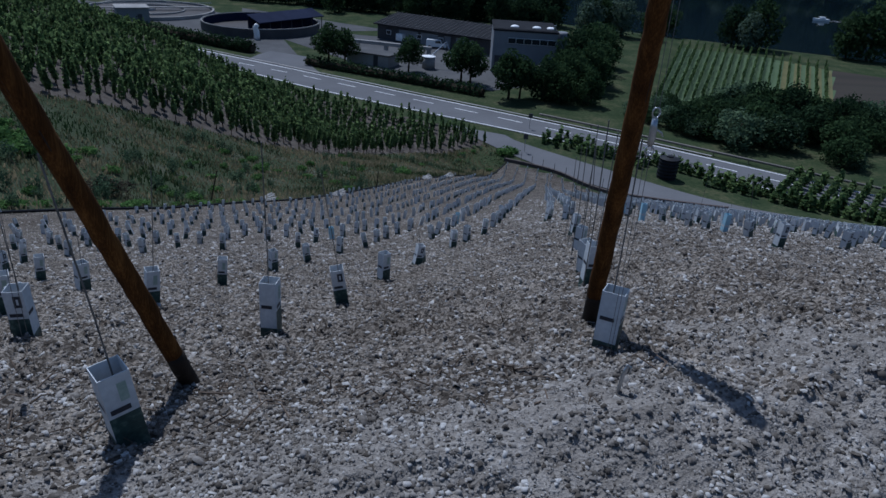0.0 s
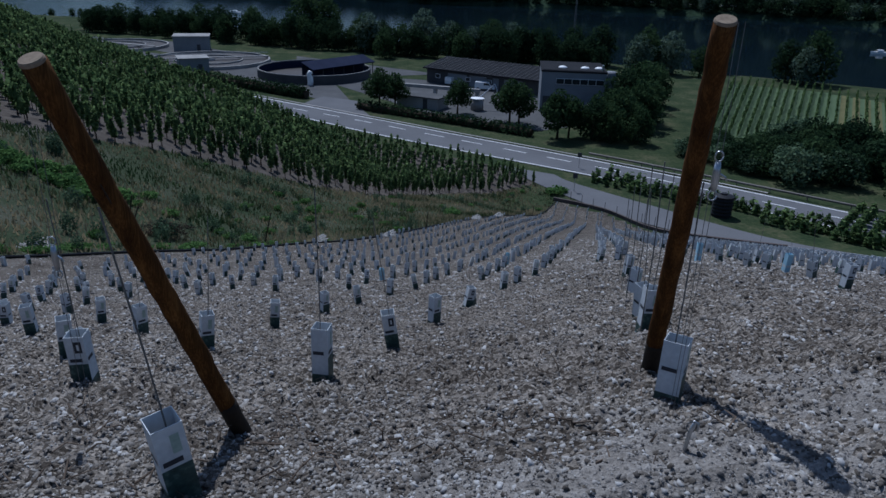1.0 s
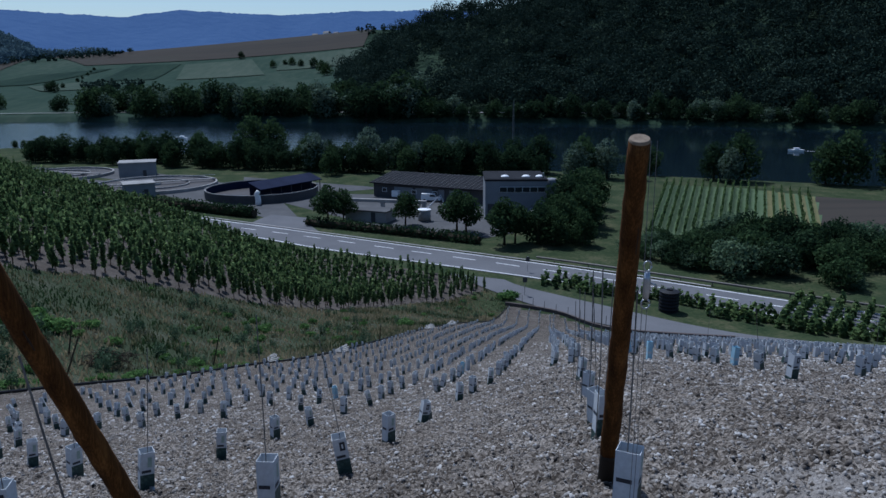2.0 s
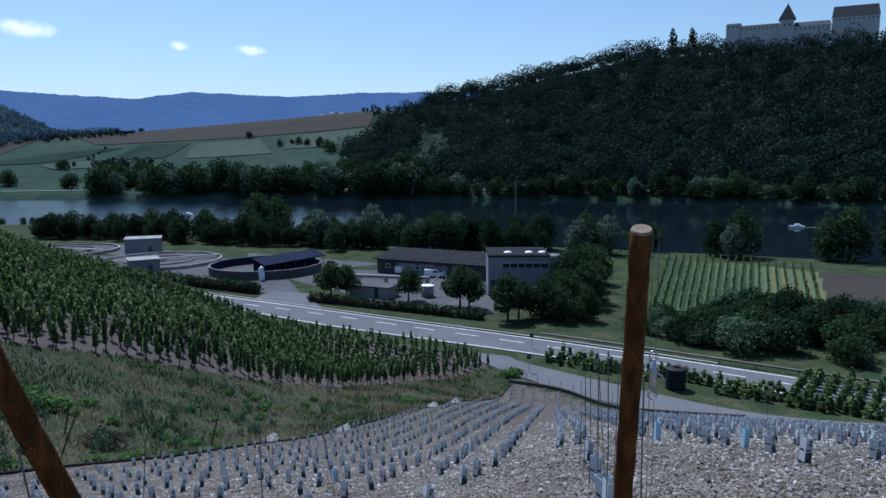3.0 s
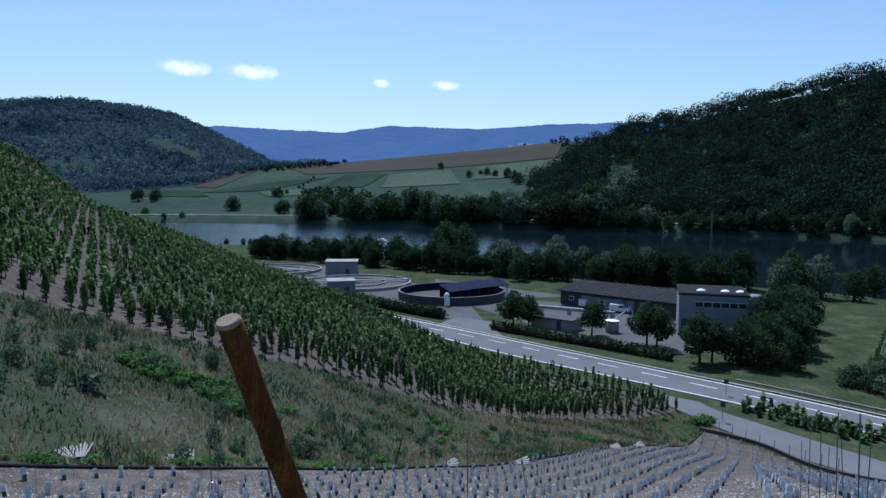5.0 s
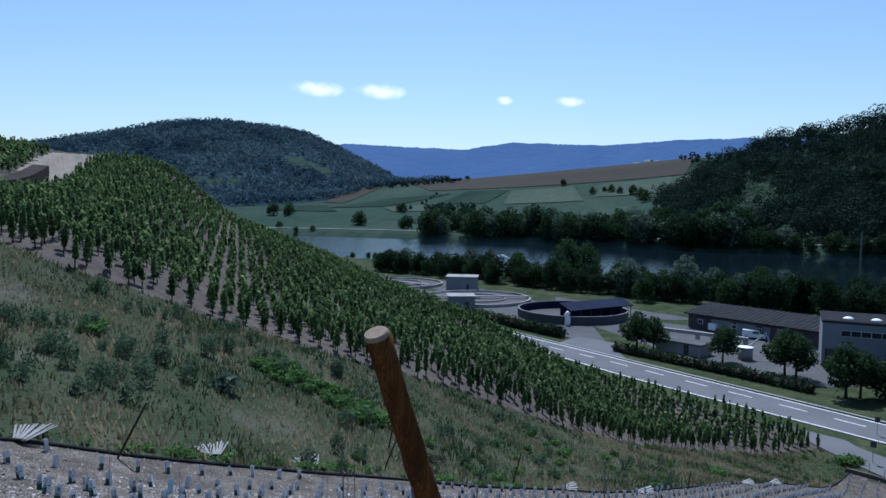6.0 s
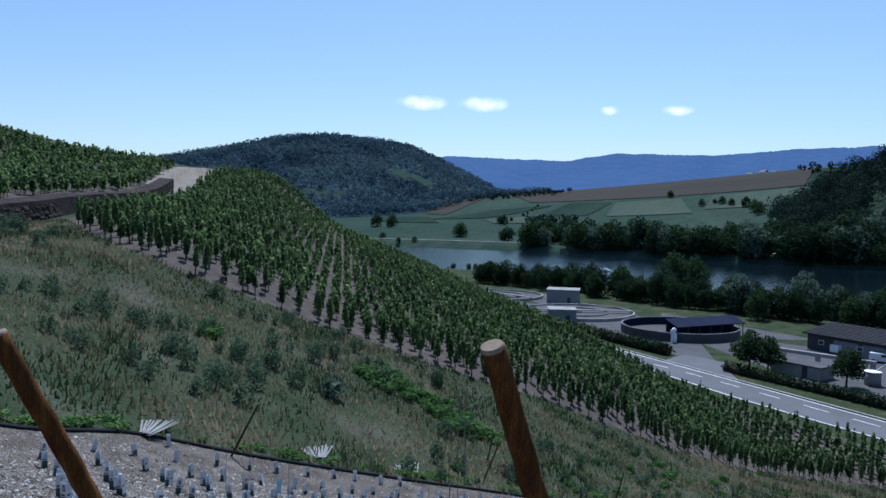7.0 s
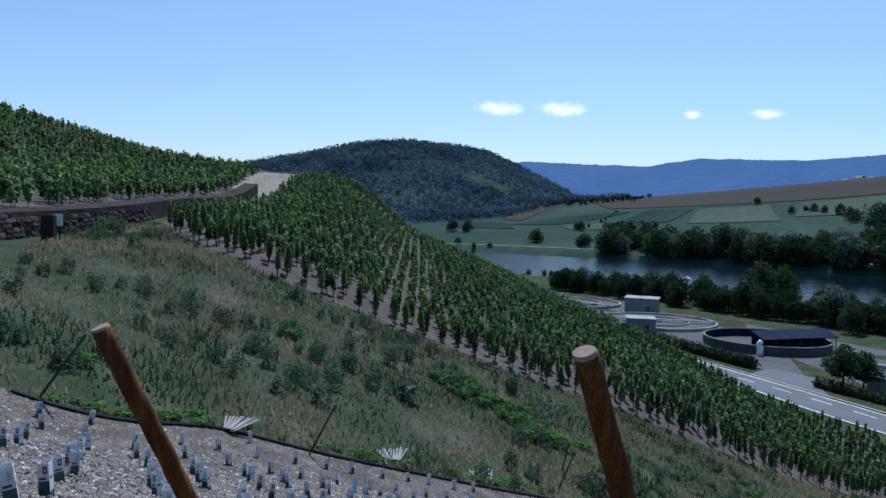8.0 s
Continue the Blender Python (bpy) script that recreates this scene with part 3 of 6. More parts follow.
build_ground()
for corners, tone, label in FAR_FIELDS:
    far_field(corners, {"brown": M_FIELD_BROWN, "dark": M_FIELD_DARK, "pale": M_FIELD_PALE}[tone], label)
ribbon("road", ROAD_N, ROAD_S, M_ASPHALT, 0.07, "grey asphalt valley road with white edge lines", "road")
ribbon("side_road", SIDE_N, SIDE_S, M_ASPHALT, 0.11, "narrow asphalt lane joining the valley road", "road")


def line_marks(edge, other, inset, width, name, dash=0.0, gap=0.0):
    """Painted lines along the road, inset from one edge."""
    n = min(len(edge), len(other))
    run = 0.0
    verts, faces = [], []
    fine = []
    for i in range(n - 1):
        for k in range(6):
            t = k / 6
            e, o = edge[i] * (1 - t) + edge[i + 1] * t, other[i] * (1 - t) + other[i + 1] * t
            u = (o - e) / np.hypot(*(o - e))
            fine.append((e + u * inset, e + u * (inset + width)))
    for i, (p, q) in enumerate(fine):
        if i:
            run += float(np.hypot(*(p - fine[i - 1][0])))
        for v in (p, q):
            verts.append((v[0], v[1], float(ground_z(v[0], v[1])) + 0.085))
        if i and (not dash or run % (dash + gap) < dash):
            faces.append((2 * i - 2, 2 * i - 1, 2 * i + 1, 2 * i))
    tagged(mesh_part(name, verts, faces, M_PAINT), "white painted road marking on asphalt", "marking", kind="structure")


line_marks(ROAD_N, ROAD_S, 0.35, 0.28, "road_edge_line")
line_marks(ROAD_S, ROAD_N, 0.35, 0.28, "road_edge_line")
line_marks(ROAD_N, ROAD_S, 3.7, 0.24, "road_centre_line", 4.0, 4.0)

far_bit = [k for k in range(len(TRACK)) if -150 < TRACK[k, 0] < -48 and TRACK[k, 1] > 5]
half = [1.5 + 2.8 * float(smooth(-98, -120, TRACK[k, 0])) for k in far_bit]
ribbon("farm_track", np.array([TRACK[k, :2] + np.array((0.71, -0.71)) * w * 1.4 for k, w in zip(far_bit, half)]), np.array([TRACK[k, :2] - np.array((0.71, -0.71)) * w for k, w in zip(far_bit, half)]), M_TRACK, 0.06, "pale gravel farm track along the slope", "track", 4)

for k in range(5):
    t0, t1 = (0.3, 0.46, 0.62, 0.78, 0.9)[k], (0.37, 0.56, 0.7, 0.84, 0.98)[k]
    lo0, lo1 = np.array((62, 123.7)) + np.array((10.9, -8.3)) * t0, np.array((62, 123.7)) + np.array((10.9, -8.3)) * t1
    hi0, hi1 = np.array((88.3, 177.2)) + np.array((9.7, -14.9)) * t0, np.array((88.3, 177.2)) + np.array((9.7, -14.9)) * t1
    q = np.linspace(0, 1, 24)[:, None]
    ribbon("mown_strip", lo0 + (hi0 - lo0) * q, lo1 + (hi1 - lo1) * q, M_STRAW, 0.06, "dry straw-coloured strip between grass lanes", "field", 2)

# river
wv = [(-900, 640, RIVER), (-420, 385, RIVER), (500, -70, RIVER), (900, 200, RIVER), (700, 700, RIVER), (-900, 1100, RIVER)]
tagged(mesh_part("water", wv, [tuple(range(6))], M_WATER), "dark calm river reflecting wooded banks", "water", kind="structure")


# ---- foreground: trellis end posts, their wires, the peg ----
def on_ground(x, y, lift=0.0):
    return (x, y, float(ground_z(x, y)) + lift)


def end_post(foot, top, seed, label, r):
    """A leaning round timber with a dark foot and a sawn end, sunk into the ground."""
    rng = random.Random(seed)
    foot, top = Vector(foot), Vector(top)
    root = thing("trellis_post", foot, label, "post", "end posts of the vine rows")
    axis = top - foot
    sink = -axis.normalized() * 0.3
    def along(t0, t1, n):
        return [axis * (t0 + (t1 - t0) * i / n) + Vector((rng.uniform(-1, 1), rng.uniform(-1, 1), 0)) * 0.0025 for i in range(n + 1)]
    v, f = tube_mesh(along(0.13, 0.997, 26), [r * (1.06 - 0.1 * i / 26) for i in range(27)], 22, 0.025, rng)
    shaft = mesh_part("shaft", v, f, M_TIMBER, root, smooth_it=True)
    for k in range(3):
        t0 = rng.uniform(0.3, 0.8)
        side = Vector((rng.uniform(-0.6, 0.6), -1, 0.1)).normalized()
        base = axis * t0 + side * (r * 1.0)
        v, f = tube_mesh([base, base + axis.normalized() * 0.1 + side * 0.001, base + axis.normalized() * 0.22], [0.001, 0.0035, 0.001], 5)
        mesh_part("crack", v, f, M_TIMBERFOOT, shaft, "dark drying crack")
    v, f = tube_mesh([sink, *along(0, 0.135, 6)], [r * 1.09] * 8, 22, 0.02, rng)
    mesh_part("foot", v, f, M_TIMBERFOOT, root, "dark tarred foot", True)
    v, f = tube_mesh([axis * 0.996, axis * 1.0, axis * 1.003], [r * 0.95, r * 0.945, r * 0.86], 22, 0.01, rng)
    mesh_part("sawn_end", v, f, M_ENDGRAIN, root, "pale sawn end grain")
    return root


POST_L, POST_R, POST_LL = ((-0.68, 1.9, float(ground_z(-0.68, 1.9))), (-0.867, 1.207, 0.201)), ((1.22, 2.55, float(ground_z(1.22, 2.55))), (1.066, 1.873, 0.297)), ((-2.5, 1.53, float(ground_z(-2.5, 1.53))), (-2.68, 0.88, 0.1))
end_post(*POST_L, 3, "leaning brown round timber post with sawn top in slate", 0.0355)
end_post(*POST_R, 4, "leaning brown round timber post behind a carton guard", 0.04)
end_post(*POST_LL, 5, "leaning brown round timber post beside the meadow edge", 0.036)


def tensioner(at, drop, seed, strands=2):
    """A wire tensioner and its loose strands hanging from a post."""
    rng = random.Random(seed)
    root = thing("wire_tensioner", at, "bright metal wire tensioner hanging on loose trellis wires", "tensioner", "wire tensioners")
    for k in range(strands):
        dx = 0.022 * (k - (strands - 1) / 2)
        pts = [(dx + 0.004 * math.sin(3 * t + k), 0.01 * k + 0.003 * math.cos(4 * t), 0.5 - (0.5 + drop) * t) for t in np.linspace(0, 1, 14)]
        v, f = tube_mesh(pts, [0.0012] * 14, 5)
        mesh_part("wire", v, f, M_WIRE, root)
    v, f = tube_mesh([(0, -0.01, 0.05), (0, -0.012, 0.02), (0, -0.012, -0.02), (0, -0.01, -0.05)], [0.009, 0.013, 0.013, 0.009], 10)
    mesh_part("body", v, f, M_STEEL, root, smooth_it=True)
    ring = [(0.014 * math.cos(a), -0.01, 0.07 + 0.018 * math.sin(a)) for a in np.linspace(0, 2 * math.pi, 13)]
    v, f = tube_mesh(ring, [0.0028] * 13, 6)
    mesh_part("eye", v, f, M_STEEL, root, smooth_it=True)
    ring = [(0.016 * math.cos(a), -0.01, -0.068 + 0.018 * math.sin(a)) for a in np.linspace(0, 2 * math.pi, 13)]
    v, f = tube_mesh(ring, [0.0028] * 13, 6)
    mesh_part("eye", v, f, M_STEEL, root, smooth_it=True)
    v, f = tube_mesh([(0.012, -0.014, 0.01), (0.03, -0.018, 0.0), (0.036, -0.018, -0.012)], [0.004, 0.004, 0.003], 6)
    mesh_part("ratchet_handle", v, f, M_STEEL, root)


tensioner((1.085, 1.775, -0.2), 1.0, 1)
tensioner((-1.34, 1.89, -0.65), 0.85, 2)

peg = thing("ground_anchor", on_ground(0.98, 1.33, -0.04), "bent steel wire anchor stuck in loose slate", "anchor")
v, f = tube_mesh([(0, 0, -0.06), (0.004, 0, 0.06), (0.01, 0, 0.13), (0.024, 0.004, 0.168), (0.034, 0.006, 0.158), (0.034, 0.006, 0.13)], [0.007, 0.007, 0.007, 0.007, 0.006, 0.005], 8)
mesh_part("rod", v, f, M_STEEL, peg, smooth_it=True)
ring = [(0.012 + 0.016 * math.cos(a), 0, 0.15 + 0.02 * math.sin(a)) for a in np.linspace(0, 2 * math.pi, 11)]
v, f = tube_mesh(ring, [0.0025] * 11, 5)
mesh_part("wire_loop", v, f, M_WIRE, peg)


# ---- vine guards: open square cartons, each round a young vine and its rod ----
def carton_mesh(w=0.05, h=0.36, wall=0.0025, z0=-0.03):
    v, f = [], []
    for rad, z in ((w, z0), (w, h), (w - wall, h), (w - wall, z0)):
        v += [(-rad, -rad, z), (rad, -rad, z), (rad, rad, z), (-rad, rad, z)]
    for r in range(3):
        for k in range(4):
            f.append((4 * r + k, 4 * r + (k + 1) % 4, 4 * r + 4 + (k + 1) % 4, 4 * r + 4 + k))
    return v, f


def panel(side, x0, x1, z0, z1, w, off):
    """A printed patch on one side of a carton."""
    c = [(x0, -w - off, z0), (x1, -w - off, z0), (x1, -w - off, z1), (x0, -w - off, z1)]
    m = Matrix.Rotation(math.pi / 2 * side, 3, "Z")
    return [tuple(m @ Vector(p)) for p in c]


def patches(name, rects, mat, parent, label=""):
    v, f = [], []
    for r in rects:
        f.append(tuple(range(len(v), len(v) + 4)))
        v += panel(*r)
    return mesh_part(name, v, f, mat, parent, label)


def guard(w, h, style, rod):
    root = thing("vine_guard", (0, 0, -200), "white printed carton guard round a young vine", "vine guard", "vine guards in the young vineyard")
    v, f = carton_mesh(w, h)
    sleeve = mesh_part("sleeve", v, f, M_BLUECARTON if style == 2 else M_CARTON, root)
    if style < 2:
        q = w + 0.0008
        ring = [(sx * q, sy * q, z) for z in (0.0, h * 0.22, h * 0.52) for sx, sy in ((-1, -1), (1, -1), (1, 1), (-1, 1))]
        mesh_part("picture", ring, [(k, (k + 1) % 4, 4 + (k + 1) % 4, 4 + k) for k in range(4)] + [(4 + k, 4 + (k + 1) % 4, 8 + (k + 1) % 4, 8 + k) for k in (0, 2)], M_PRINT, sleeve, "dark green printed picture")
        for s in range(4):
            patches("print_bar", [(s, -w * 0.8, w * 0.5, h * 0.56, h * 0.62, w, 0.0012)], M_INK, sleeve)
            if style == 1 and s % 2 == 0:
                emblem = patches("emblem", [(s, -w * 0.1, w * 0.7, h * 0.72, h * 0.92, w, 0.0012)], M_INK, root)
                patches("emblem_core", [(s, w * 0.18, w * 0.42, h * 0.77, h * 0.87, w, 0.002)], M_CARTON, emblem)
            elif style == 0 and s % 2 == 0:
                patches("leaf_print", [(s, w * 0.0, w * 0.6, h * 0.68, h * 0.9, w, 0.0012)], M_PALEPRINT, sleeve)
    else:
        for s in range(4):
            patches("print_bar", [(s, -w * 0.7, w * 0.7, h * 0.4, h * 0.5, w, 0.0012)], M_CARTON, sleeve)
    if rod:
        v, f = tube_mesh([(0.01, 0.01, -0.05), (0.012, 0.012, rod * 0.5), (0.006, 0.02, rod)], [0.0032] * 3, 6)
        mesh_part("rod", v, f, M_WIRE, root)
    return root


GUARDS = [guard(0.05, 0.36, 0, 1.15), guard(0.052, 0.36, 1, 1.15), guard(0.046, 0.38, 2, 0), guard(0.05, 0.34, 0, 0.6), guard(0.05, 0.36, 1, 0), guard(0.05, 0.37, 0, 0)]
ROW = Vector((math.sin(radians(11.5)), math.cos(radians(11.5))))
rng = random.Random(7)
spots = []
for k in range(-48, 22):
    bx, by = 1.22 - 1.4 * k, 2.55 - 0.4 * k
    if k < 0:
        bx, by = 1.22 - 1.45 * k, 7.4 - 0.04 * k
    step, d = 1.05, 0.35 if k >= 0 else 0.0
    while d < 110:
        x, y = bx + ROW.x * d - 0.5 * math.exp(-d / 6) + rng.gauss(0, 0.05), by + ROW.y * d + rng.gauss(0, 0.08)
        d += step
        if bool(inside(FIELD, np.array(x), np.array(y))) and strip_distance(FIELD_EDGE, x, y) > 0.5 and rng.random() > 0.04 and x < 75:
            spots.append((x, y))
fixed = [(-0.68, 1.28, 0, 40, -6, 0.92), (1.15, 2.03, 0, 62, 5, 0.85), (-0.57, 3.02, 0, 84, 3, 1.05), (-0.27, 4.32, 1, 10, -8, 1.0), (-0.02, 6.21, 5, 40, 2, 1.05), (0.36, 8.01, 4, 20, 10, 1.0), (0.44, 8.25, 3, 60, -9, 1.0), (1.01, 10.29, 5, 15, 3, 1.0), (1.34, 11.28, 4, 50, -3, 1.0), (1.74, 12.07, 5, 0, 4, 1.0),
         (-1.9, 2.82, 1, 8, -2, 1.0), (-2.1, 3.1, 5, 60, 4, 0.9), (-1.77, 4.24, 0, 30, 6, 1.0), (-1.81, 6.28, 5, 12, 5, 1.0), (-1.68, 8.37, 0, 40, 2, 1.0), (-1.41, 9.81, 5, 25, -5, 1.0), (-1.09, 11.75, 4, 70, 3, 1.0), (-2.62, 3.79, 5, 30, 3, 0.9), (-2.76, 5.16, 3, 50, 4, 1.0), (-4.01, 5.45, 5, 20, -3, 1.0), (-5.29, 6.84, 4, 10, 2, 1.0), (-4.03, 6.71, 5, 33, 5, 1.0),
         (1.59, 3.95, 0, 5, 2, 1.05), (1.72, 4.5, 1, 20, -4, 1.0), (2.18, 6.54, 0, 40, 3, 1.0), (2.77, 9.14, 5, 15, 4, 1.0), (5.65, 10.21, 2, 10, 2, 1.0), (5.55, 9.19, 1, 30, -12, 1.0), (4.97, 7.35, 4, 12, 3, 1.05), (5.55, 10.67, 5, 30, -8, 1.0), (5.53, 11.37, 4, 35, -10, 1.0), (5.56, 12.74, 5, 15, -9, 1.0), (6.6, 8.4, 4, 20, -4, 1.0), (7.7, 9.8, 5, 40, 3, 1.0)]
spots = [p for p in spots if math.hypot(*p) > 12.5 or p[0] < -5.6 or p[0] > 8.2]
spots = [p for p in spots if min(math.hypot(p[0] - q[0], p[1] - q[1]) for q in fixed) > 0.8]
spots.sort(key=lambda p: math.hypot(p[0], p[1] + 0.5))
for x, y, style, turn, tilt, tall in fixed:
    ob = copy_thing(GUARDS[style], pose(*on_ground(x, y, -0.02), 0, tilt, turn) @ Matrix.Diagonal((1, 1, tall, 1)))
    if abs(tilt) > 5:
        tagged(ob, "white printed carton guard leaning over on slate")
    if style == 2:
        tagged(ob, "pale blue carton guard round a young vine")
for x, y in spots[:215]:
    i = rng.choices(range(6), [1, 1, 1, 1, 5, 6])[0]
    ob = copy_thing(GUARDS[i], pose(*on_ground(x, y, -0.02), rng.gauss(0, 5), rng.gauss(0, 5), rng.uniform(0, 90)))
    if i == 2:
        tagged(ob, "pale blue carton guard round a young vine")
va, fa, sa = [], [], []
for x, y in spots[215:]:
    m = pose(*on_ground(x, y, -0.02), rng.gauss(0, 5), rng.gauss(0, 5), rng.uniform(0, 90))
    h = rng.uniform(0.3, 0.38)
    v, f = carton_mesh(0.05, h)
    o = len(va)
    va += [tuple(m @ Vector(p)) for p in v]
    fa += [tuple(o + i for i in q) for q in f]
    sa += [0] * len(f)
    if rng.random() < 0.8:
        for s in (0, 2):
            o = len(va)
            va += [tuple(m @ Vector(p)) for p in panel(s, -0.048, 0.048, 0.0, h * 0.52, 0.05, 0.002)]
            fa.append((o, o + 1, o + 2, o + 3))
            sa.append(1)
tagged(mesh_part("far_vine_guards", va, fa, None, mats=[M_CARTON, M_PRINT], slots=sa), "rows of white carton guards on the slate slope", "vine guards", kind="stuff")
for g in GUARDS:
    for o in (*g.children_recursive, g):
        bpy.data.objects.remove(o)

# young vine rods standing together in the row behind the post
for k, (x, y) in enumerate([(1.5, 3.75), (1.75, 4.9), (2.0, 6.1), (2.25, 7.3), (2.5, 8.5)]):
    root = thing("support_rod", on_ground(x, y), "thin dark steel rod beside a young vine", "rod", "support rods in the vine row")
    v, f = tube_mesh([(0, 0, -0.1), (0.01, 0, 0.6), (0.0, 0.02, 1.25 + 0.1 * (k % 2))], [0.004] * 3, 6)
    mesh_part("shaft", v, f, M_WIRE, root)


# ---- loose slate chips and twigs on the near ground ----
def lumps(name, seed, n, near, far, small, big, thick, mat, label, category, grow=7.0, bias=0.85):
    """Very many angular pieces lying on the near ground."""
    rng = np.random.default_rng(seed)
    r = near * (far / near) ** (rng.random(n) ** bias)
    a = np.radians(rng.uniform(-70, 52, n))
    x, y = 0.15 + np.sin(a) * r, -0.7 + np.cos(a) * r
    heap = np.array([noise.noise(Vector((p, q, 9)) * 0.9) + 0.6 * noise.noise(Vector((p, q, 4)) * 3.5) for p, q in zip(x, y)])
    ok = inside(FIELD, x, y) & (rng.random(n) < 0.8 + 0.7 * heap)
    x, y = x[ok], y[ok]
    r = np.hypot(x, y)
    n = len(x)
    z = ground_z(x, y)
    lift = np.array([clod_height(p, q, w) for p, q, w in zip(x, y, r)])
    c = np.stack([x, y, z + lift + 0.004], 1)
    size = (small + (big - small) * rng.random(n) ** 3) * (0.75 + r / grow)
    nrm = np.stack([rng.normal(0, 0.45, n), rng.normal(-0.05, 0.45, n), np.ones(n)], 1)
    nrm /= np.linalg.norm(nrm, axis=1, keepdims=True)
    t = np.cross(nrm, rng.normal(size=(n, 3)))
    t /= np.linalg.norm(t, axis=1, keepdims=True)
    b = np.cross(nrm, t)
    s = size[:, None]
    k = 4
    ang = rng.random((n, k)) * 1.1 + np.arange(k) * 1.5708
    rad = rng.uniform(0.55, 1.25, (n, k))
    top = [c + nrm * s * thick * rng.uniform(0.6, 1.2, (n, 1)) + (t * np.cos(ang[:, i:i + 1]) * 1.25 + b * np.sin(ang[:, i:i + 1])) * s * rad[:, i:i + 1] * (1 - 0.35 * thick) for i in range(k)]
    low = [c - nrm * s * 0.3 + (t * np.cos(ang[:, i:i + 1]) * 1.35 + b * np.sin(ang[:, i:i + 1])) * s * rad[:, i:i + 1] * 1.05 for i in range(k)]
    v = np.stack(top + low, 1).reshape(-1, 3)
    base = (np.arange(n) * 8)[:, None]
    faces = np.concatenate([base + np.arange(4)] + [base + np.array([i, 4 + i, 4 + (i + 1) % 4, (i + 1) % 4]) for i in range(4)])
    tagged(mesh_part(name, v, faces, mat), label, category, kind="stuff")


def scatter_chips():
    lumps("slate_chips", 11, 84000, 1.1, 20, 0.002, 0.0125, 0.28, M_CHIP, "loose angular grey slate chips on dry earth", "stones", 4.5, 0.95)
    lumps("earth_clods", 12, 56000, 1.1, 16, 0.0025, 0.0115, 0.6, M_CLOD, "dark crumbly clods of dry earth", "clods", 5.0)
    lumps("slope_stones", 14, 30000, 7.5, 30, 0.005, 0.015, 0.35, M_CHIP, "pale and dark slate rubble further down the slope", "stones", 9.0, 0.7)
    lumps("flat_stones", 13, 900, 1.3, 14, 0.008, 0.03, 0.16, M_CHIP, "larger flat slate pieces on the slope", "stones", 14.0)
    rr = random.Random(5)
    va, fa = [], []
    for i in range(420):
        r, a = 1.3 * (9 / 1.3) ** rr.random(), radians(rr.uniform(-60, 38))
        p = Vector(on_ground(math.sin(a) * r, math.cos(a) * r, 0.02))
        d = Vector((rr.uniform(-1, 1), rr.uniform(-1, 1), rr.uniform(-0.1, 0.25))).normalized() * rr.uniform(0.04, 0.13)
        bend = Vector((rr.uniform(-1, 1), rr.uniform(-1, 1), rr.uniform(0, 0.8))) * 0.035
        w = rr.uniform(0.0015, 0.005)
        v, f = tube_mesh([p, p + d * 0.5 + bend, p + d], [w, w * 0.9, w * 0.5], 5)
        o = len(va)
        va += v
        fa += [tuple(o + q for q in g) for g in f]
    tagged(mesh_part("dry_twigs", va, fa, M_TWIG), "dry broken twigs and roots on slate", "twigs", kind="stuff")


scatter_chips()


# ---- edge of the young vineyard: black edging, lath bundles, stakes ----
pts = [on_ground(p[0], p[1], 0.05) for p in FIELD_EDGE[8:]]
v, f = tube_mesh(pts, [0.055] * len(pts), 7)
edging = tagged(mesh_part("edging_pipe", v, f, M_BLACK), "black plastic pipe along the edge of the meadow", "pipe")


foot = spline([(12.2, 85.0), (15.5, 83.2), (18.6, 80.6), (21.5, 75.6), (24.5, 71.0), (32, 63.2)], 8)
v, f = [], []
for q in foot:
    z = float(ground_z(q[0], q[1]))
    v += [(q[0] - 0.1, q[1] - 0.1, z - 0.3), (q[0] - 0.1, q[1] - 0.1, z + 0.42), (q[0] + 0.12, q[1] + 0.12, z + 0.42), (q[0] + 0.12, q[1] + 0.12, z - 0.5)]
for i in range(len(foot) - 1):
    f += [(4 * i + k, 4 * i + 4 + k, 4 * i + 4 + (k + 1) % 4, 4 * i + (k + 1) % 4) for k in range(4)]
tagged(mesh_part("low_wall", v, f, M_STONEWALL), "low dark stone wall between slate slope and lane", "wall", kind="structure")


def lath_bundle(x, y, turn, seed):
    rng = random.Random(seed)
    root = thing("lath_bundle", on_ground(x, y, 0.02), "fanned bundle of pale weathered laths on slate", "laths", "lath bundles along the field edge", turn=turn)
    for k in range(11):
        a = radians(28 - 5.6 * k + rng.uniform(-2, 2))
        bm = box_bm(0.055, 0.85 * rng.uniform(0.85, 1.1), 0.02, (0, 0, 0), 0.003)
        bm.transform(Matrix.Translation((0.035 * (k - 5), 0.0, 0.05 + 0.012 * (k % 3))) @ Matrix.Rotation(a, 4, "Z") @ Matrix.Rotation(radians(12), 4, "X") @ Matrix.Translation((0, 0.42, 0)))
        part("lath", bm, M_LATH, root)
    v, f = tube_mesh([(-0.2, 0.02, 0.05), (0, -0.02, 0.1), (0.2, 0.02, 0.05)], [0.035] * 3, 8)
    mesh_part("binding", v, f, M_BLACK, root, "dark binding at the butt ends")


for i, (x, y, turn) in enumerate([(-17.1, 12.0, 20), (-15.8, 17.9, 50), (-14.4, 21.7, 60), (-4.2, 36.6, -80), (-7.6, 33.8, -70), (3.4, 60.6, -70), (1.2, 54.5, -75)]):
    lath_bundle(x, y, turn, i)


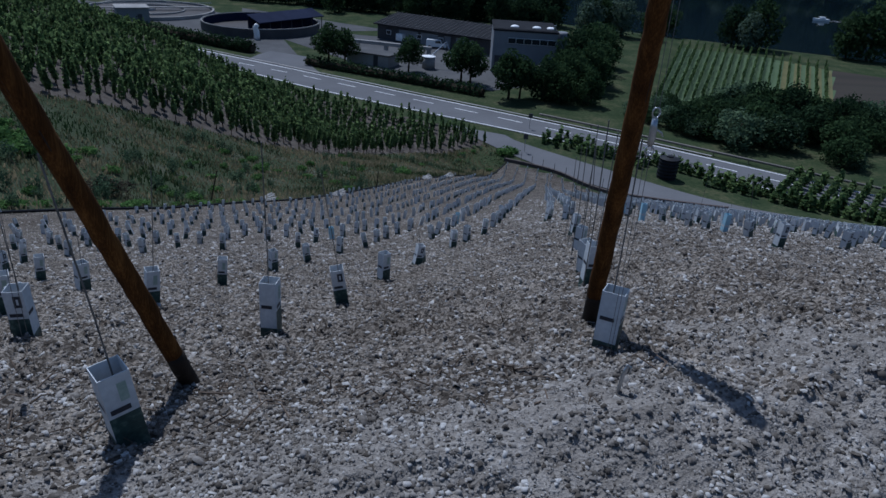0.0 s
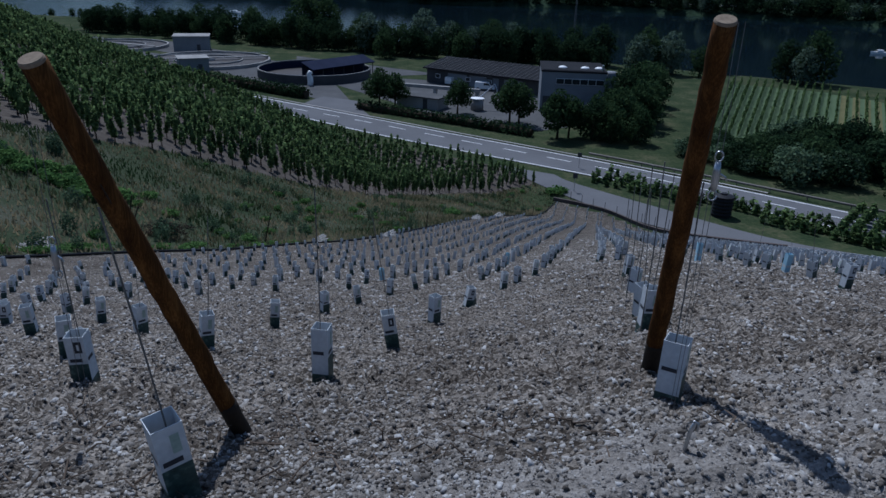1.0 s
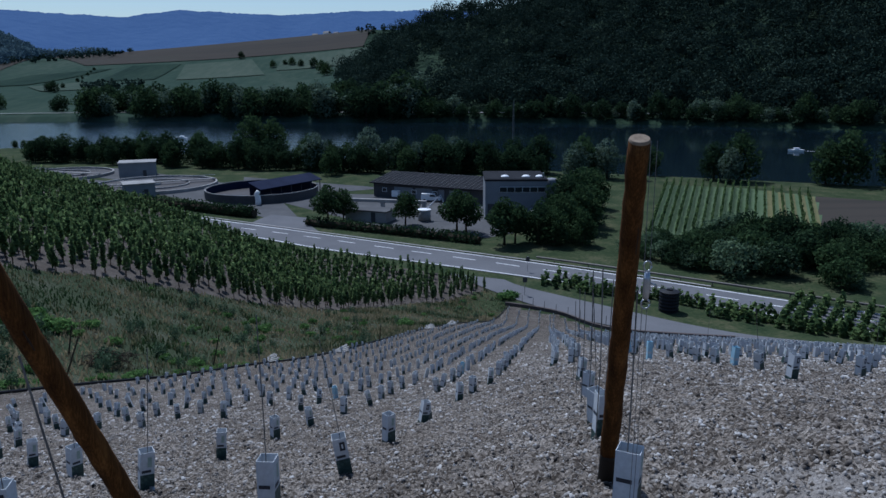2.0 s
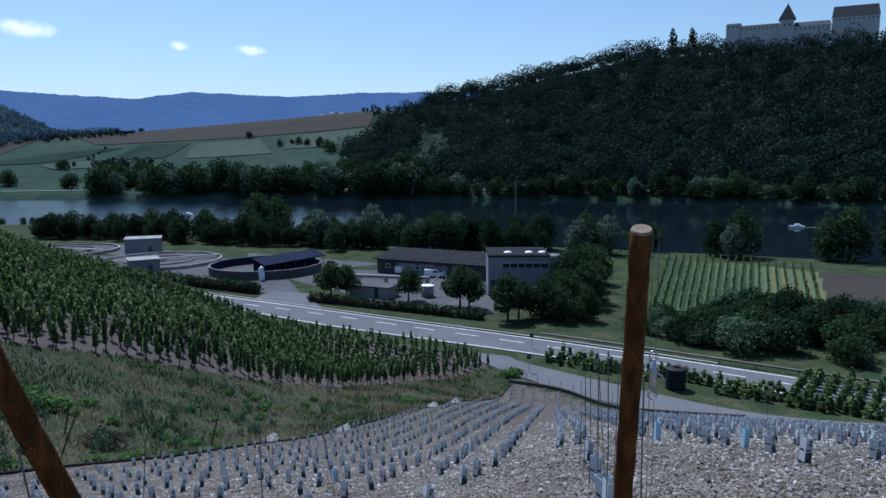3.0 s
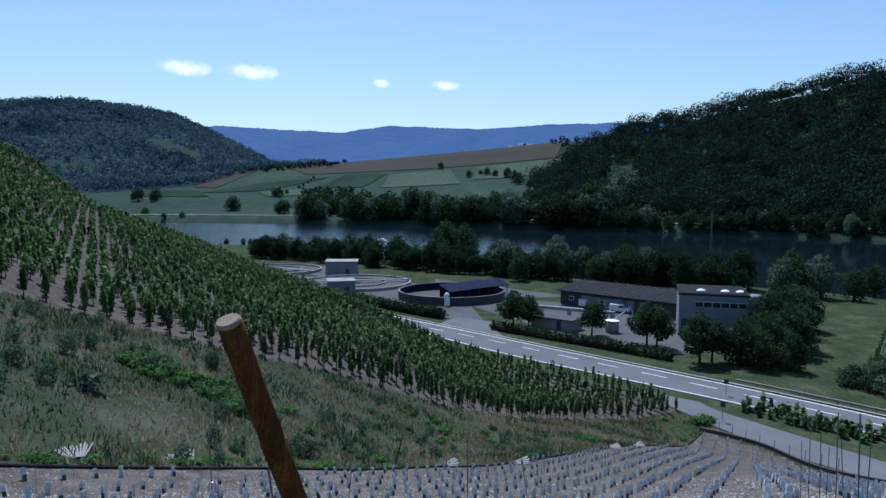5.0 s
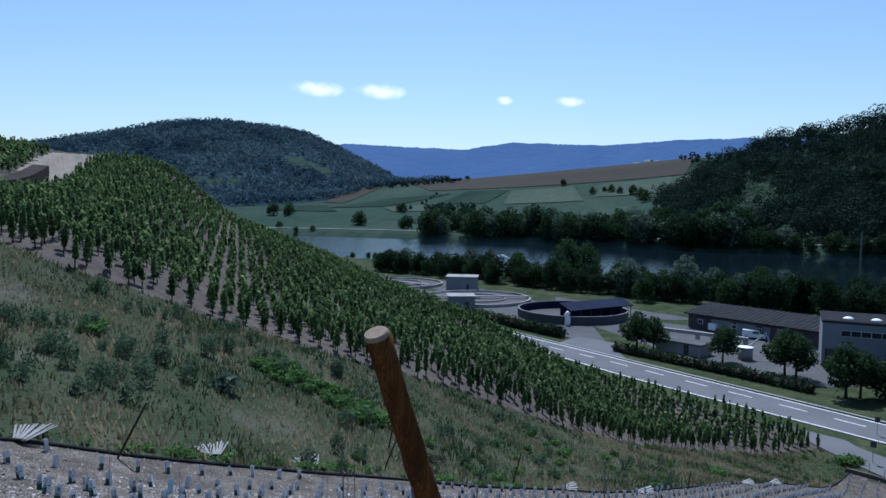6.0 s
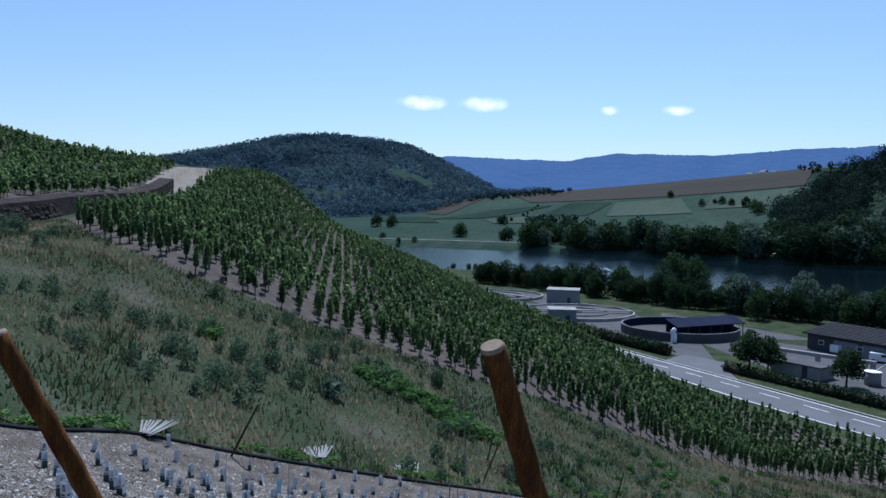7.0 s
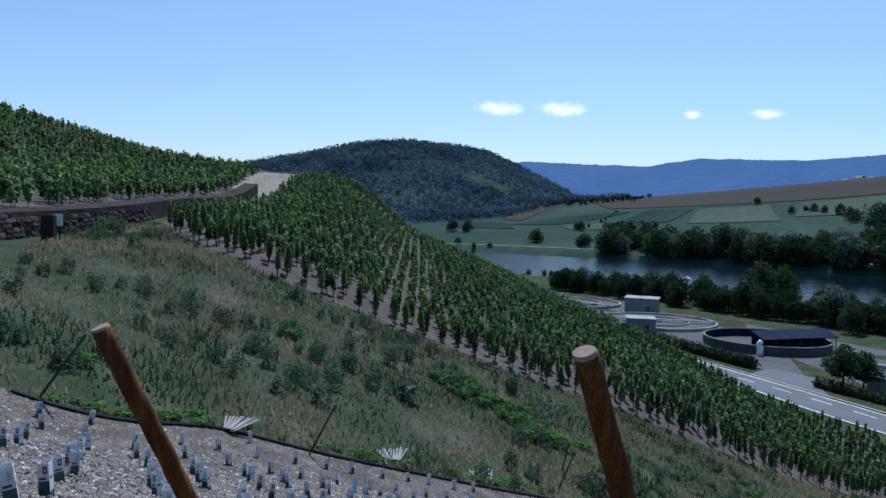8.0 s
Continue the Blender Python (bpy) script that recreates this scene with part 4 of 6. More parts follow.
def stake(x, y, length, lean, turn):
    root = thing("stake", on_ground(x, y), "thin dark leaning stake at the meadow edge", "stake", "stakes along the field edge", turn=turn)
    d = Vector((math.sin(radians(lean)), 0, math.cos(radians(lean))))
    v, f = tube_mesh([d * -0.2, d * length * 0.5, d * length], [0.036, 0.034, 0.03], 7)
    mesh_part("shaft", v, f, M_BARK, root)
    v, f = tube_mesh([d * 0.3 + Vector((0.0, -0.03, 0)), d * 0.3 + Vector((0.12, 0.02, -0.26))], [0.012, 0.01], 6)
    mesh_part("brace", v, f, M_BARK, root)


for x, y, l, a, t in [(-17.85, 7.08, 2.0, 36, 37), (-16.0, 14.12, 1.75, 27, 37), (-13.6, 26.0, 1.7, 22, 37), (-9.7, 32.2, 1.8, 14, 10), (-15.2, 29.5, 1.5, 12, 15), (-2, 43, 1.2, 6, 0), (5, 66, 1.2, 5, 0), (8.5, 75, 1.2, 5, 0)]:
    stake(x, y, l, a, t)
# fence posts along the lane at the foot of the field
for k in range(9):
    t = k / 8
    x, y = 14.2 + 9.5 * t, 84.3 - 10.5 * t
    ob = thing("fence_post", on_ground(x, y), "thin grey steel post at the foot of the slope", "post", "posts along the lane")
    v, f = tube_mesh([(0, 0, -0.2), (0.02, 0, 1.5)], [0.03, 0.03], 6)
    mesh_part("shaft", v, f, M_WIRE, ob)


# ---- plants ----
def vine_leaves(rng, n, wide=0.33, low=0.5, high=1.85):
    t = rng.random(n)
    z = low + (high - low) * t
    lean = rng.normal(0, 0.12, 2)
    w = wide * np.sin(np.pi * np.clip(0.2 + 0.72 * t, 0, 1)) ** 0.8 * rng.uniform(0.6, 1.15, n)
    a = rng.uniform(0, 2 * np.pi, n)
    r = w * np.sqrt(rng.uniform(0.2, 1, n))
    c = np.stack([np.cos(a) * r + lean[0] * t, np.sin(a) * r * 0.8 + lean[1] * t, z + 0.22 * rng.normal(size=n) * (t > 0.75)], 1)
    nrm = np.stack([np.cos(a), np.sin(a), rng.uniform(0, 1.2, n)], 1) + 0.5 * rng.normal(size=(n, 3))
    return leaf_quads(c, nrm, rng.uniform(0.075, 0.14, n), rng, 1.25)


def vine(seed):
    rng = np.random.default_rng(seed)
    root = thing("vine", (0, 0, -200), "leafy green vine tied to a single wooden stake", "vine", "vines along the edge of the old vineyard")
    v, f = tube_mesh([(0, 0, -0.2), (0.01, 0, 1.0), (0.0, 0.02, 2.0)], [0.03, 0.028, 0.025], 6)
    mesh_part("stake", v, f, M_BARK, root)
    v, f = tube_mesh([(0.05, 0.03, -0.1), (0.08, 0.0, 0.3), (0.02, 0.04, 0.7)], [0.03, 0.025, 0.018], 6)
    mesh_part("trunk", v, f, M_BARK, root)
    v, f = vine_leaves(rng, 170, rng.uniform(0.2, 0.31), rng.uniform(0.4, 0.6), rng.uniform(1.7, 2.1))
    mesh_part("foliage", v, f, L_VINE, root)
    return root


PROTO = [vine(k) for k in range(6)]
A, B = np.array((0.778, 0.628)), np.array((-0.628, 0.778))
rng = np.random.default_rng(3)
gi, gj = np.meshgrid(np.arange(-140, 90), np.arange(-80, 120))
px = -25 + A[0] * gi * 1.28 + B[0] * gj * 1.5 + rng.normal(0, 0.17, gi.shape)
py = 60 + A[1] * gi * 1.28 + B[1] * gj * 1.5 + rng.normal(0, 0.17, gi.shape)
ok = inside(VINES, px, py) & (rng.random(gi.shape) > 0.05)
px, py = px[ok], py[ok]
track_d = strip_distance(TRACK[:, :2], px, py)
ok = (track_d > 2.4) & from_line(TRACK, px, py)[2]
px, py = px[ok], py[ok]
order = np.argsort(strip_distance(VINES_EDGE, px, py))
px, py = px[order], py[order]
pz = ground_z(px, py)
for k in range(290):
    copy_thing(PROTO[k % 6], pose(px[k], py[k], pz[k], rng.normal(0, 3), rng.normal(0, 3), rng.uniform(0, 360)) @ Matrix.Diagonal((1, 1, rng.uniform(0.85, 1.12), 1)))
for g in PROTO:
    for o in (*g.children_recursive, g):
        bpy.data.objects.remove(o)


def vine_mass(name, x, y, z, label, leaves=48, big=1.0):
    """Many vines with their stakes in one mesh."""
    rng = np.random.default_rng(len(x))
    kinds = []
    for k in range(8):
        v, f = vine_leaves(rng, leaves, rng.uniform(0.2, 0.31), rng.uniform(0.4, 0.6), rng.uniform(1.65, 2.1))
        v = np.concatenate([v[:, :2] * big, v[:, 2:]], 1)
        v = v.reshape(-1, 4, 3)
        mid = v.mean(1, keepdims=True)
        v = (mid + (v - mid) * (190 / leaves) ** 0.36).reshape(-1, 3)
        s = np.array([(-0.03, 0, -0.1), (0.03, 0, -0.1), (0.025, 0, 1.95), (-0.025, 0, 1.95), (0, -0.03, -0.1), (0, 0.03, -0.1), (0, 0.025, 1.95), (0, -0.025, 1.95)])
        kinds.append(np.concatenate([v, s]))
    m = len(kinds[0])
    pick = rng.integers(0, 8, len(x))
    a = rng.uniform(0, 2 * np.pi, len(x))
    h = rng.uniform(0.72, 1.15, len(x))
    src = np.array(kinds)[pick]
    ca, sa = np.cos(a)[:, None], np.sin(a)[:, None]
    out = np.stack([src[..., 0] * ca - src[..., 1] * sa + x[:, None], src[..., 0] * sa + src[..., 1] * ca + y[:, None], src[..., 2] * h[:, None] + z[:, None]], -1).reshape(-1, 3)
    faces = np.arange(len(out)).reshape(-1, 4)
    slot = np.tile(np.r_[np.zeros(leaves), 1, 1], len(x))
    return tagged(mesh_part(name, out, faces, None, mats=[L_VINE, M_BARK], slots=slot), label, "vines", kind="stuff")


vine_mass("old_vineyard", px[290:], py[290:], pz[290:], "dense green vines on single stakes down the slope")
# upper vineyard above the wall
ux, uy = rng.uniform(-175, -38, 12000), rng.uniform(-40, 120, 12000)
d = strip_distance(TRACK[:, :2], ux, uy)
j = np.hypot(ux[:, None] - TRACK[:, 0], uy[:, None] - TRACK[:, 1]).argmin(1).clip(1, len(TRACK) - 2)
tt = TRACK[j + 1] - TRACK[j - 1]
ok = (d > 5.0) & (d < 66) & ((tt[:, 1] * (ux - TRACK[j, 0]) - tt[:, 0] * (uy - TRACK[j, 1])) < 0) & (TRACK[j, 0] < -30) & (TRACK[j, 0] > -121)
ux, uy = ux[ok], uy[ok]
vine_mass("upper_vineyard", ux, uy, ground_z(ux, uy), "green vines on the slope above the stone wall", 26, 1.1)


def clump(name, seed, blobs, n, size, mat, label, category, group):
    rng = np.random.default_rng(seed)
    root = thing(name, (0, 0, -200), label, category, group)
    v, f = crown_leaves(rng, blobs, n, size, 0.6)
    v[:, 2] = np.maximum(v[:, 2], -0.02)
    mesh_part("leaves", v, f, mat, root)
    b = blobs[0]
    v, f = tube_mesh([(0, 0, -0.05), (b[0][0] * 0.6, b[0][1] * 0.6, b[0][2] * 0.6), b[0]], [0.02, 0.015, 0.008], 5)
    mesh_part("stem", v, f, M_BARK, root)
    return root


def drop(protos):
    for g in protos:
        for o in (*g.children_recursive, g):
            bpy.data.objects.remove(o)


MEADOW = np.array([*[tuple(p) for p in FIELD_EDGE[6:]], *[tuple(p) for p in VINES_EDGE[::-1]], (-52, 24), (-40, 16)])
WEEDS = [clump("weed", k, [((0.2 * math.cos(q * 1.7), 0.2 * math.sin(q * 1.7), (0.34, 0.16)[k % 2] + 0.1 * (q % 2)), ((0.13, 0.13, 0.4), (0.24, 0.24, 0.16))[k % 2]) for q in range(5 + k)], 300, (0.036, 0.05)[k % 2], (L_GREY, L_SHRUB)[k % 2], ("grey-green bushy weed in dry meadow grass", "fresh green leafy weed in dry meadow grass")[k % 2], "weed", "weeds on the meadow") for k in range(4)]
rng = np.random.default_rng(21)
mx, my = rng.uniform(-66, 12, 4000), rng.uniform(2, 92, 4000)
ok = inside(MEADOW, mx, my) & (strip_distance(FIELD_EDGE, mx, my) > 0.6) & (strip_distance(VINES_EDGE, mx, my) > 1.5)
mx, my = mx[ok], my[ok]
dens = np.array([noise.noise(Vector((p, q, 0)) * 0.13) for p, q in zip(mx, my)])
ok = dens > -0.05
mx, my = mx[ok][:270], my[ok][:270]
for k, (x, y) in enumerate(zip(mx, my)):
    s = rng.uniform(0.45, 1.25) * (1.15 if x < -20 else 0.9)
    copy_thing(WEEDS[(0 if x < -22 or rng.random() < 0.6 else 1) + 2 * (k % 2)], pose(*on_ground(x, y), 0, 0, rng.uniform(0, 360)) @ Matrix.Diagonal((s, s, s * rng.uniform(0.7, 1.2), 1)))
edge_rng = random.Random(44)
for k in range(70):
    q = FIELD_EDGE[9 + int(k * 0.62)] + (FIELD_EDGE[10 + int(k * 0.62)] - FIELD_EDGE[9 + int(k * 0.62)]) * ((k * 0.62) % 1)
    s = edge_rng.uniform(0.4, 0.9)
    if edge_rng.random() < 0.75:
        copy_thing(WEEDS[edge_rng.choice([1, 3])], pose(*on_ground(q[0] - edge_rng.uniform(0.35, 0.9), q[1] + edge_rng.uniform(0.1, 0.5)), 0, 0, edge_rng.uniform(0, 360)) @ Matrix.Diagonal((s * 1.3, s * 1.3, s * 0.6, 1)))
for x, y, s, k in [(-23.3, 32.7, 1.8, 1), (-22.5, 31.5, 1.5, 3), (-21.5, 33.8, 1.6, 3), (-18.9, 33.7, 1.9, 1), (-17.8, 33.9, 1.6, 3), (-19.8, 32.4, 1.5, 1), (-24.5, 33.9, 1.3, 3), (-13.3, 29.1, 1.7, 0), (-0.5, 58.9, 1.8, 1), (-10.6, 47.9, 1.6, 1), (12.6, 87.6, 3.0, 1), (13.6, 88.4, 2.4, 3), (-17.9, 30, 1.4, 2), (-25.7, 20, 1.7, 2), (-21.2, 17.4, 1.3, 0), (-23.1, 20.8, 1.1, 0), (-25.9, 23.7, 1.5, 2), (-30.3, 18.5, 1.5, 0), (-30.2, 21, 1.3, 2)]:
    copy_thing(WEEDS[k], pose(*on_ground(x, y), 0, 0, 40 * x) @ Matrix.Diagonal((s, s, s * 0.8, 1)))
cover_rng = random.Random(9)
for cx, cy, wide, n in [(-24.6, 32.3, 1.6, 9), (-23.3, 33.6, 1.8, 12), (-21.8, 33.2, 1.6, 10), (-19.2, 32.6, 1.5, 10), (-17.8, 33.8, 1.8, 12), (-30.1, 24.9, 1.2, 5)]:
    for k in range(n):
        s = cover_rng.uniform(0.7, 1.4)
        copy_thing(WEEDS[cover_rng.choice([1, 3, 3])], pose(*on_ground(cx + cover_rng.gauss(0, wide * 0.6), cy + cover_rng.gauss(0, wide * 0.6)), 0, 0, cover_rng.uniform(0, 360)) @ Matrix.Diagonal((s * 1.3, s * 1.3, s, 1)))
pale = clump("pale_shrub", 77, [((0.25 * math.cos(q * 1.3), 0.25 * math.sin(q * 1.3), 0.35), (0.3, 0.3, 0.3)) for q in range(5)], 90, 0.13, L_WILLOW, "broad pale-leaved weed in the meadow", "weed", "")
copy_thing(pale, pose(*on_ground(-21.8, 25.7), 0, 0, 30) @ Matrix.Diagonal((1.5, 1.5, 1.3, 1)))
drop(WEEDS + [pale])


def meadow_grass():
    rng = np.random.default_rng(33)
    n = 200000
    x, y = rng.uniform(-66, 14, n), rng.uniform(1, 93, n)
    ok = inside(MEADOW, x, y)
    x, y = x[ok], y[ok]
    n = len(x)
    tall = np.array([0.5 + 0.5 * noise.noise(Vector((p, q, 3)) * 0.25) for p, q in zip(x, y)])
    keep = rng.random(n) < 0.25 + tall
    x, y, tall = x[keep], y[keep], tall[keep]
    n = len(x)
    z = ground_z(x, y)
    h = (0.07 + 0.33 * tall) * rng.uniform(0.5, 1.3, n)
    w = rng.uniform(0.012, 0.04, n) * (1 + np.hypot(x, y) / 60)
    a = rng.uniform(0, np.pi, n)
    lx, ly = rng.normal(0, 0.3, n) * h, rng.normal(0, 0.3, n) * h
    dx, dy = np.cos(a) * w, np.sin(a) * w
    v = np.stack([np.stack([x - dx, y - dy, z - 0.03], 1), np.stack([x + dx, y + dy, z - 0.03], 1), np.stack([x + lx + dx * 0.4, y + ly + dy * 0.4, z + h], 1), np.stack([x + lx - dx * 0.4, y + ly - dy * 0.4, z + h], 1)], 1).reshape(-1, 3)
    tagged(mesh_part("meadow_grass", v, np.arange(4 * n).reshape(-1, 4), L_GRASS), "tall dry and green meadow grass on the slope", "grass", kind="stuff")


meadow_grass()


def brush_heap(x, y):
    """A heap of dark dry prunings thrown into the meadow."""
    rng = random.Random(61)
    va, fa = [], []
    for k in range(260):
        a, q = rng.uniform(0, 6.283), rng.random() ** 0.6
        p = Vector((math.cos(a) * 1.5 * q, math.sin(a) * 0.8 * q, 0.75 * (1 - q * q) * rng.random()))
        d = Vector((rng.uniform(-1, 1), rng.uniform(-1, 1), rng.uniform(-0.2, 0.45))).normalized() * rng.uniform(0.4, 1.0)
        v, f = tube_mesh([p - d * 0.5, p + Vector((0, 0, rng.uniform(0, 0.1))), p + d * 0.5], [0.014, 0.012, 0.006], 4)
        fa += [tuple(len(va) + i for i in g) for g in f]
        va += v
    ob = mesh_part("brushwood", va, fa, M_BARK)
    ob.matrix_basis = pose(*on_ground(x, y, 0.05), 0, 0, 40)
    tagged(ob, "heap of dark dry prunings in the meadow grass", "brushwood", kind="stuff")


brush_heap(-13.6, 29.3)


# ---- stone wall along the track ----
def track_side(k, off):
    t = TRACK[min(k + 1, len(TRACK) - 1), :2] - TRACK[max(k - 1, 0), :2]
    t = t / np.hypot(*t)
    return TRACK[k, :2] + np.array((-t[1], t[0])) * off * -1


def retaining_wall():
    """A dry-laid quarry stone wall holding the upper vineyard above the track."""
    ks = [k for k in range(len(TRACK)) if -103 < TRACK[k, 0] < -28 and TRACK[k, 1] > 2]
    line = np.array([track_side(k, -1.95) for k in ks])
    base = ground_z(line[:, 0], line[:, 1])
    z0 = np.array([TRACK[k, 2] for k in ks])
    root = thing("retaining_wall", (0, 0, 0), "dark quarry stone wall holding up the vineyard slope", "wall", kind="structure")
    verts, faces = [], []
    back = np.array([track_side(k, -4.3) for k in ks])
    for p, q, z in zip(line, back, z0):
        verts += [(p[0], p[1], z - 0.4), (p[0], p[1], z + 1.75), (q[0], q[1], z + 1.9), (q[0], q[1], z - 0.4)]
    for i in range(len(ks) - 1):
        for k in range(4):
            faces.append((4 * i + k, 4 * i + 4 + k, 4 * i + 4 + (k + 1) % 4, 4 * i + (k + 1) % 4))
    mesh_part("core", verts, faces, M_STONEWALL, root)
    rng = random.Random(2)
    stones = []
    for k in range(5):
        bm = box_bm(1, 0.3, 1, (0, 0, 0), 0.06)
        for v in bm.verts:
            v.co += Vector((rng.uniform(-0.05, 0.05), rng.uniform(-0.05, 0.05), rng.uniform(-0.06, 0.06)))
        me = bpy.data.meshes.new("stone")
        bm.to_mesh(me)
        bm.free()
        me.materials.append(M_STONEWALL)
        stones.append(me)
    seg = np.r_[0, np.cumsum(np.hypot(*np.diff(line, axis=0).T))]
    count = 0
    for course in range(6):
        s = rng.uniform(0, 0.5)
        while s < seg[-1] - 0.5 and count < 295:
            w = rng.uniform(0.55, 1.15) * (1.6 if s > 40 else 1.0)
            i = min(np.searchsorted(seg, s + w / 2), len(line) - 1)
            t = (s + w / 2 - seg[i - 1]) / (seg[i] - seg[i - 1])
            p = line[i - 1] * (1 - t) + line[i] * t
            z = z0[i - 1] * (1 - t) + z0[i] * t
            d = line[i] - line[i - 1]
            ob = new("stone", rng.choice(stones))
            ob.parent = root
            ob.matrix_basis = pose(p[0], p[1], z - 0.1 + course * 0.3, 0, 0, math.degrees(math.atan2(d[1], d[0]))) @ Matrix.Diagonal((w * 0.97, 0.9, 0.285, 1))
            s += w
            count += 1 if s < 1e9 else 0
            if s > 48:
                break


retaining_wall()
pillar = thing("gate_pillar", on_ground(-45.6, 19.5), "dark weathered timber pillar against the stone wall", "pillar")
part("shaft", box_bm(0.8, 0.45, 1.75, (0, 0, -0.1), 0.05, radians(35)), M_TIMBERFOOT, pillar)
sign = thing("notice_board", on_ground(-46.1, 20.4), "small white board on a short post by the wall", "sign")
part("post", box_bm(0.08, 0.08, 1.0, (0, 0, 0), 0.01), M_BARK, sign)
part("board", box_bm(0.5, 0.06, 0.75, (0, -0.08, 0.9), 0.01, radians(30)), M_WHITE, sign, "white board")


# ---- valley: trees ----
def tree(seed, height, spread, mat, n, leaf, label, group, trunk_h=0.28, name="tree", skirt=False, limbs=6):
    """A tapered trunk with limbs under a loose crown of many leaves."""
    rng = np.random.default_rng(seed)
    root = thing(name, (0, 0, -300), label, "tree", group)
    blobs = []
    th = height * trunk_h
    v, f = tube_mesh([(0, 0, -0.4), (0.05, 0.02, th * 0.6), (0.1, -0.05, th * 1.3), (0.1, 0.1, height * 0.7)], [height * 0.03, height * 0.024, height * 0.018, height * 0.006], 8)
    trunk = mesh_part("trunk", v, f, M_BARK, root, smooth_it=True)
    for k in range(9):
        a, t = 2.4 * k + rng.uniform(0, 0.8), 0.35 + 0.6 * k / 9
        out = spread * (0.62 if t < 0.7 else 0.62 * (1.25 - t) / 0.55) * rng.uniform(0.75, 1.1)
        c = (math.cos(a) * out, math.sin(a) * out, height * (0.18 + trunk_h * 0.5 + (0.82 - trunk_h * 0.5) * (t - 0.3) * 1.15))
        s = spread * rng.uniform(0.38, 0.58)
        blobs.append((c, (s, s, s * 0.85)))
        if k < limbs:
            v, f = tube_mesh([(0.05, 0, th * (0.8 + 0.1 * k)), (c[0] * 0.5, c[1] * 0.5, c[2] * 0.8), c], [height * 0.012, height * 0.008, height * 0.003], 5)
            mesh_part("limb", v, f, M_BARK, root)
    blobs.append(((0, 0, height - spread * 0.45), (spread * 0.5,) * 3))
    if skirt:
        blobs.append(((0, 0, height * 0.18), (spread * 0.85, spread * 0.85, height * 0.19)))
        blobs.append(((spread * 0.4, 0.3, height * 0.4), (spread * 0.6, spread * 0.6, height * 0.2)))
    v, f = crown_leaves(rng, blobs, n, leaf, 0.45)
    mesh_part("crown", v, f, mat, root)
    return root


def plant(proto, x, y, s, rng, squash=1.0, label=""):
    ob = copy_thing(proto, pose(*on_ground(x, y, -0.05), 0, 0, rng.uniform(0, 360)) @ Matrix.Diagonal((s, s, s * squash, 1)))
    if label:
        tagged(ob, label)
    return ob


rng = random.Random(12)
ROADSIDE = [tree(50 + k, 8.0, 3.2, L_TREE, 2200, 0.2, "round-crowned green tree by the works fence", "trees beside the works", 0.3) for k in range(2)]
for x, y, s in [(-16.7, 140.0, 0.98), (-13.5, 139.0, 0.9), (-1.0, 136.5, 0.85), (8.9, 130, 1.0), (10.5, 128.5, 0.95), (16.5, 118.5, 1.05), (18.5, 119.5, 0.9)]:
    plant(ROADSIDE[rng.randrange(2)], x, y, s, rng)
THICKET = [tree(60 + k, 9.0, 3.6, (L_TREE, L_DARK)[k % 2], 1700, 0.24, "dense leafy tree in a valley thicket", "trees in the thicket", 0.1, "tree", True) for k in range(3)]
for x, y, s in [(30.5, 134, 1.15), (32.5, 128, 1.0), (28, 122, 0.95), (25, 117.5, 0.75), (34, 139, 1.2), (30, 117, 0.7), (37, 146, 1.1), (27.5, 129, 0.8), (41, 152, 1.0), (22.5, 119.5, 0.8), (35.5, 133, 0.9), (24, 124, 0.8)]:
    plant(THICKET[rng.randrange(3)], x, y, s, rng)
BUSH = [tree(70 + k, 4.0, 2.6, (L_TREE, L_GREY, L_DARK)[k], 1300, 0.15, "low spreading green bush beside the road", "bushes by the road", 0.08, "bush") for k in range(3)]
for k in range(74):
    t, u = rng.random(), rng.random()
    x, y = 30 + 34 * t + u * (16 + 8 * t), 107 - 21 * t + u * (14 + 9 * t)
    plant(BUSH[rng.choice([0, 0, 1, 2])], x, y, rng.uniform(0.7, 1.6) * (1.0 if t > 0.25 else 0.6), rng, 0.9)
for x, y, s in [(57, 112, 0.75), (61.5, 110, 0.8), (66, 103, 0.75), (70, 108, 0.7), (54, 106, 0.6)]:
    plant(THICKET[1], x, y, s, rng, 1.0, "dark upright bush among lower shrubs by the road")
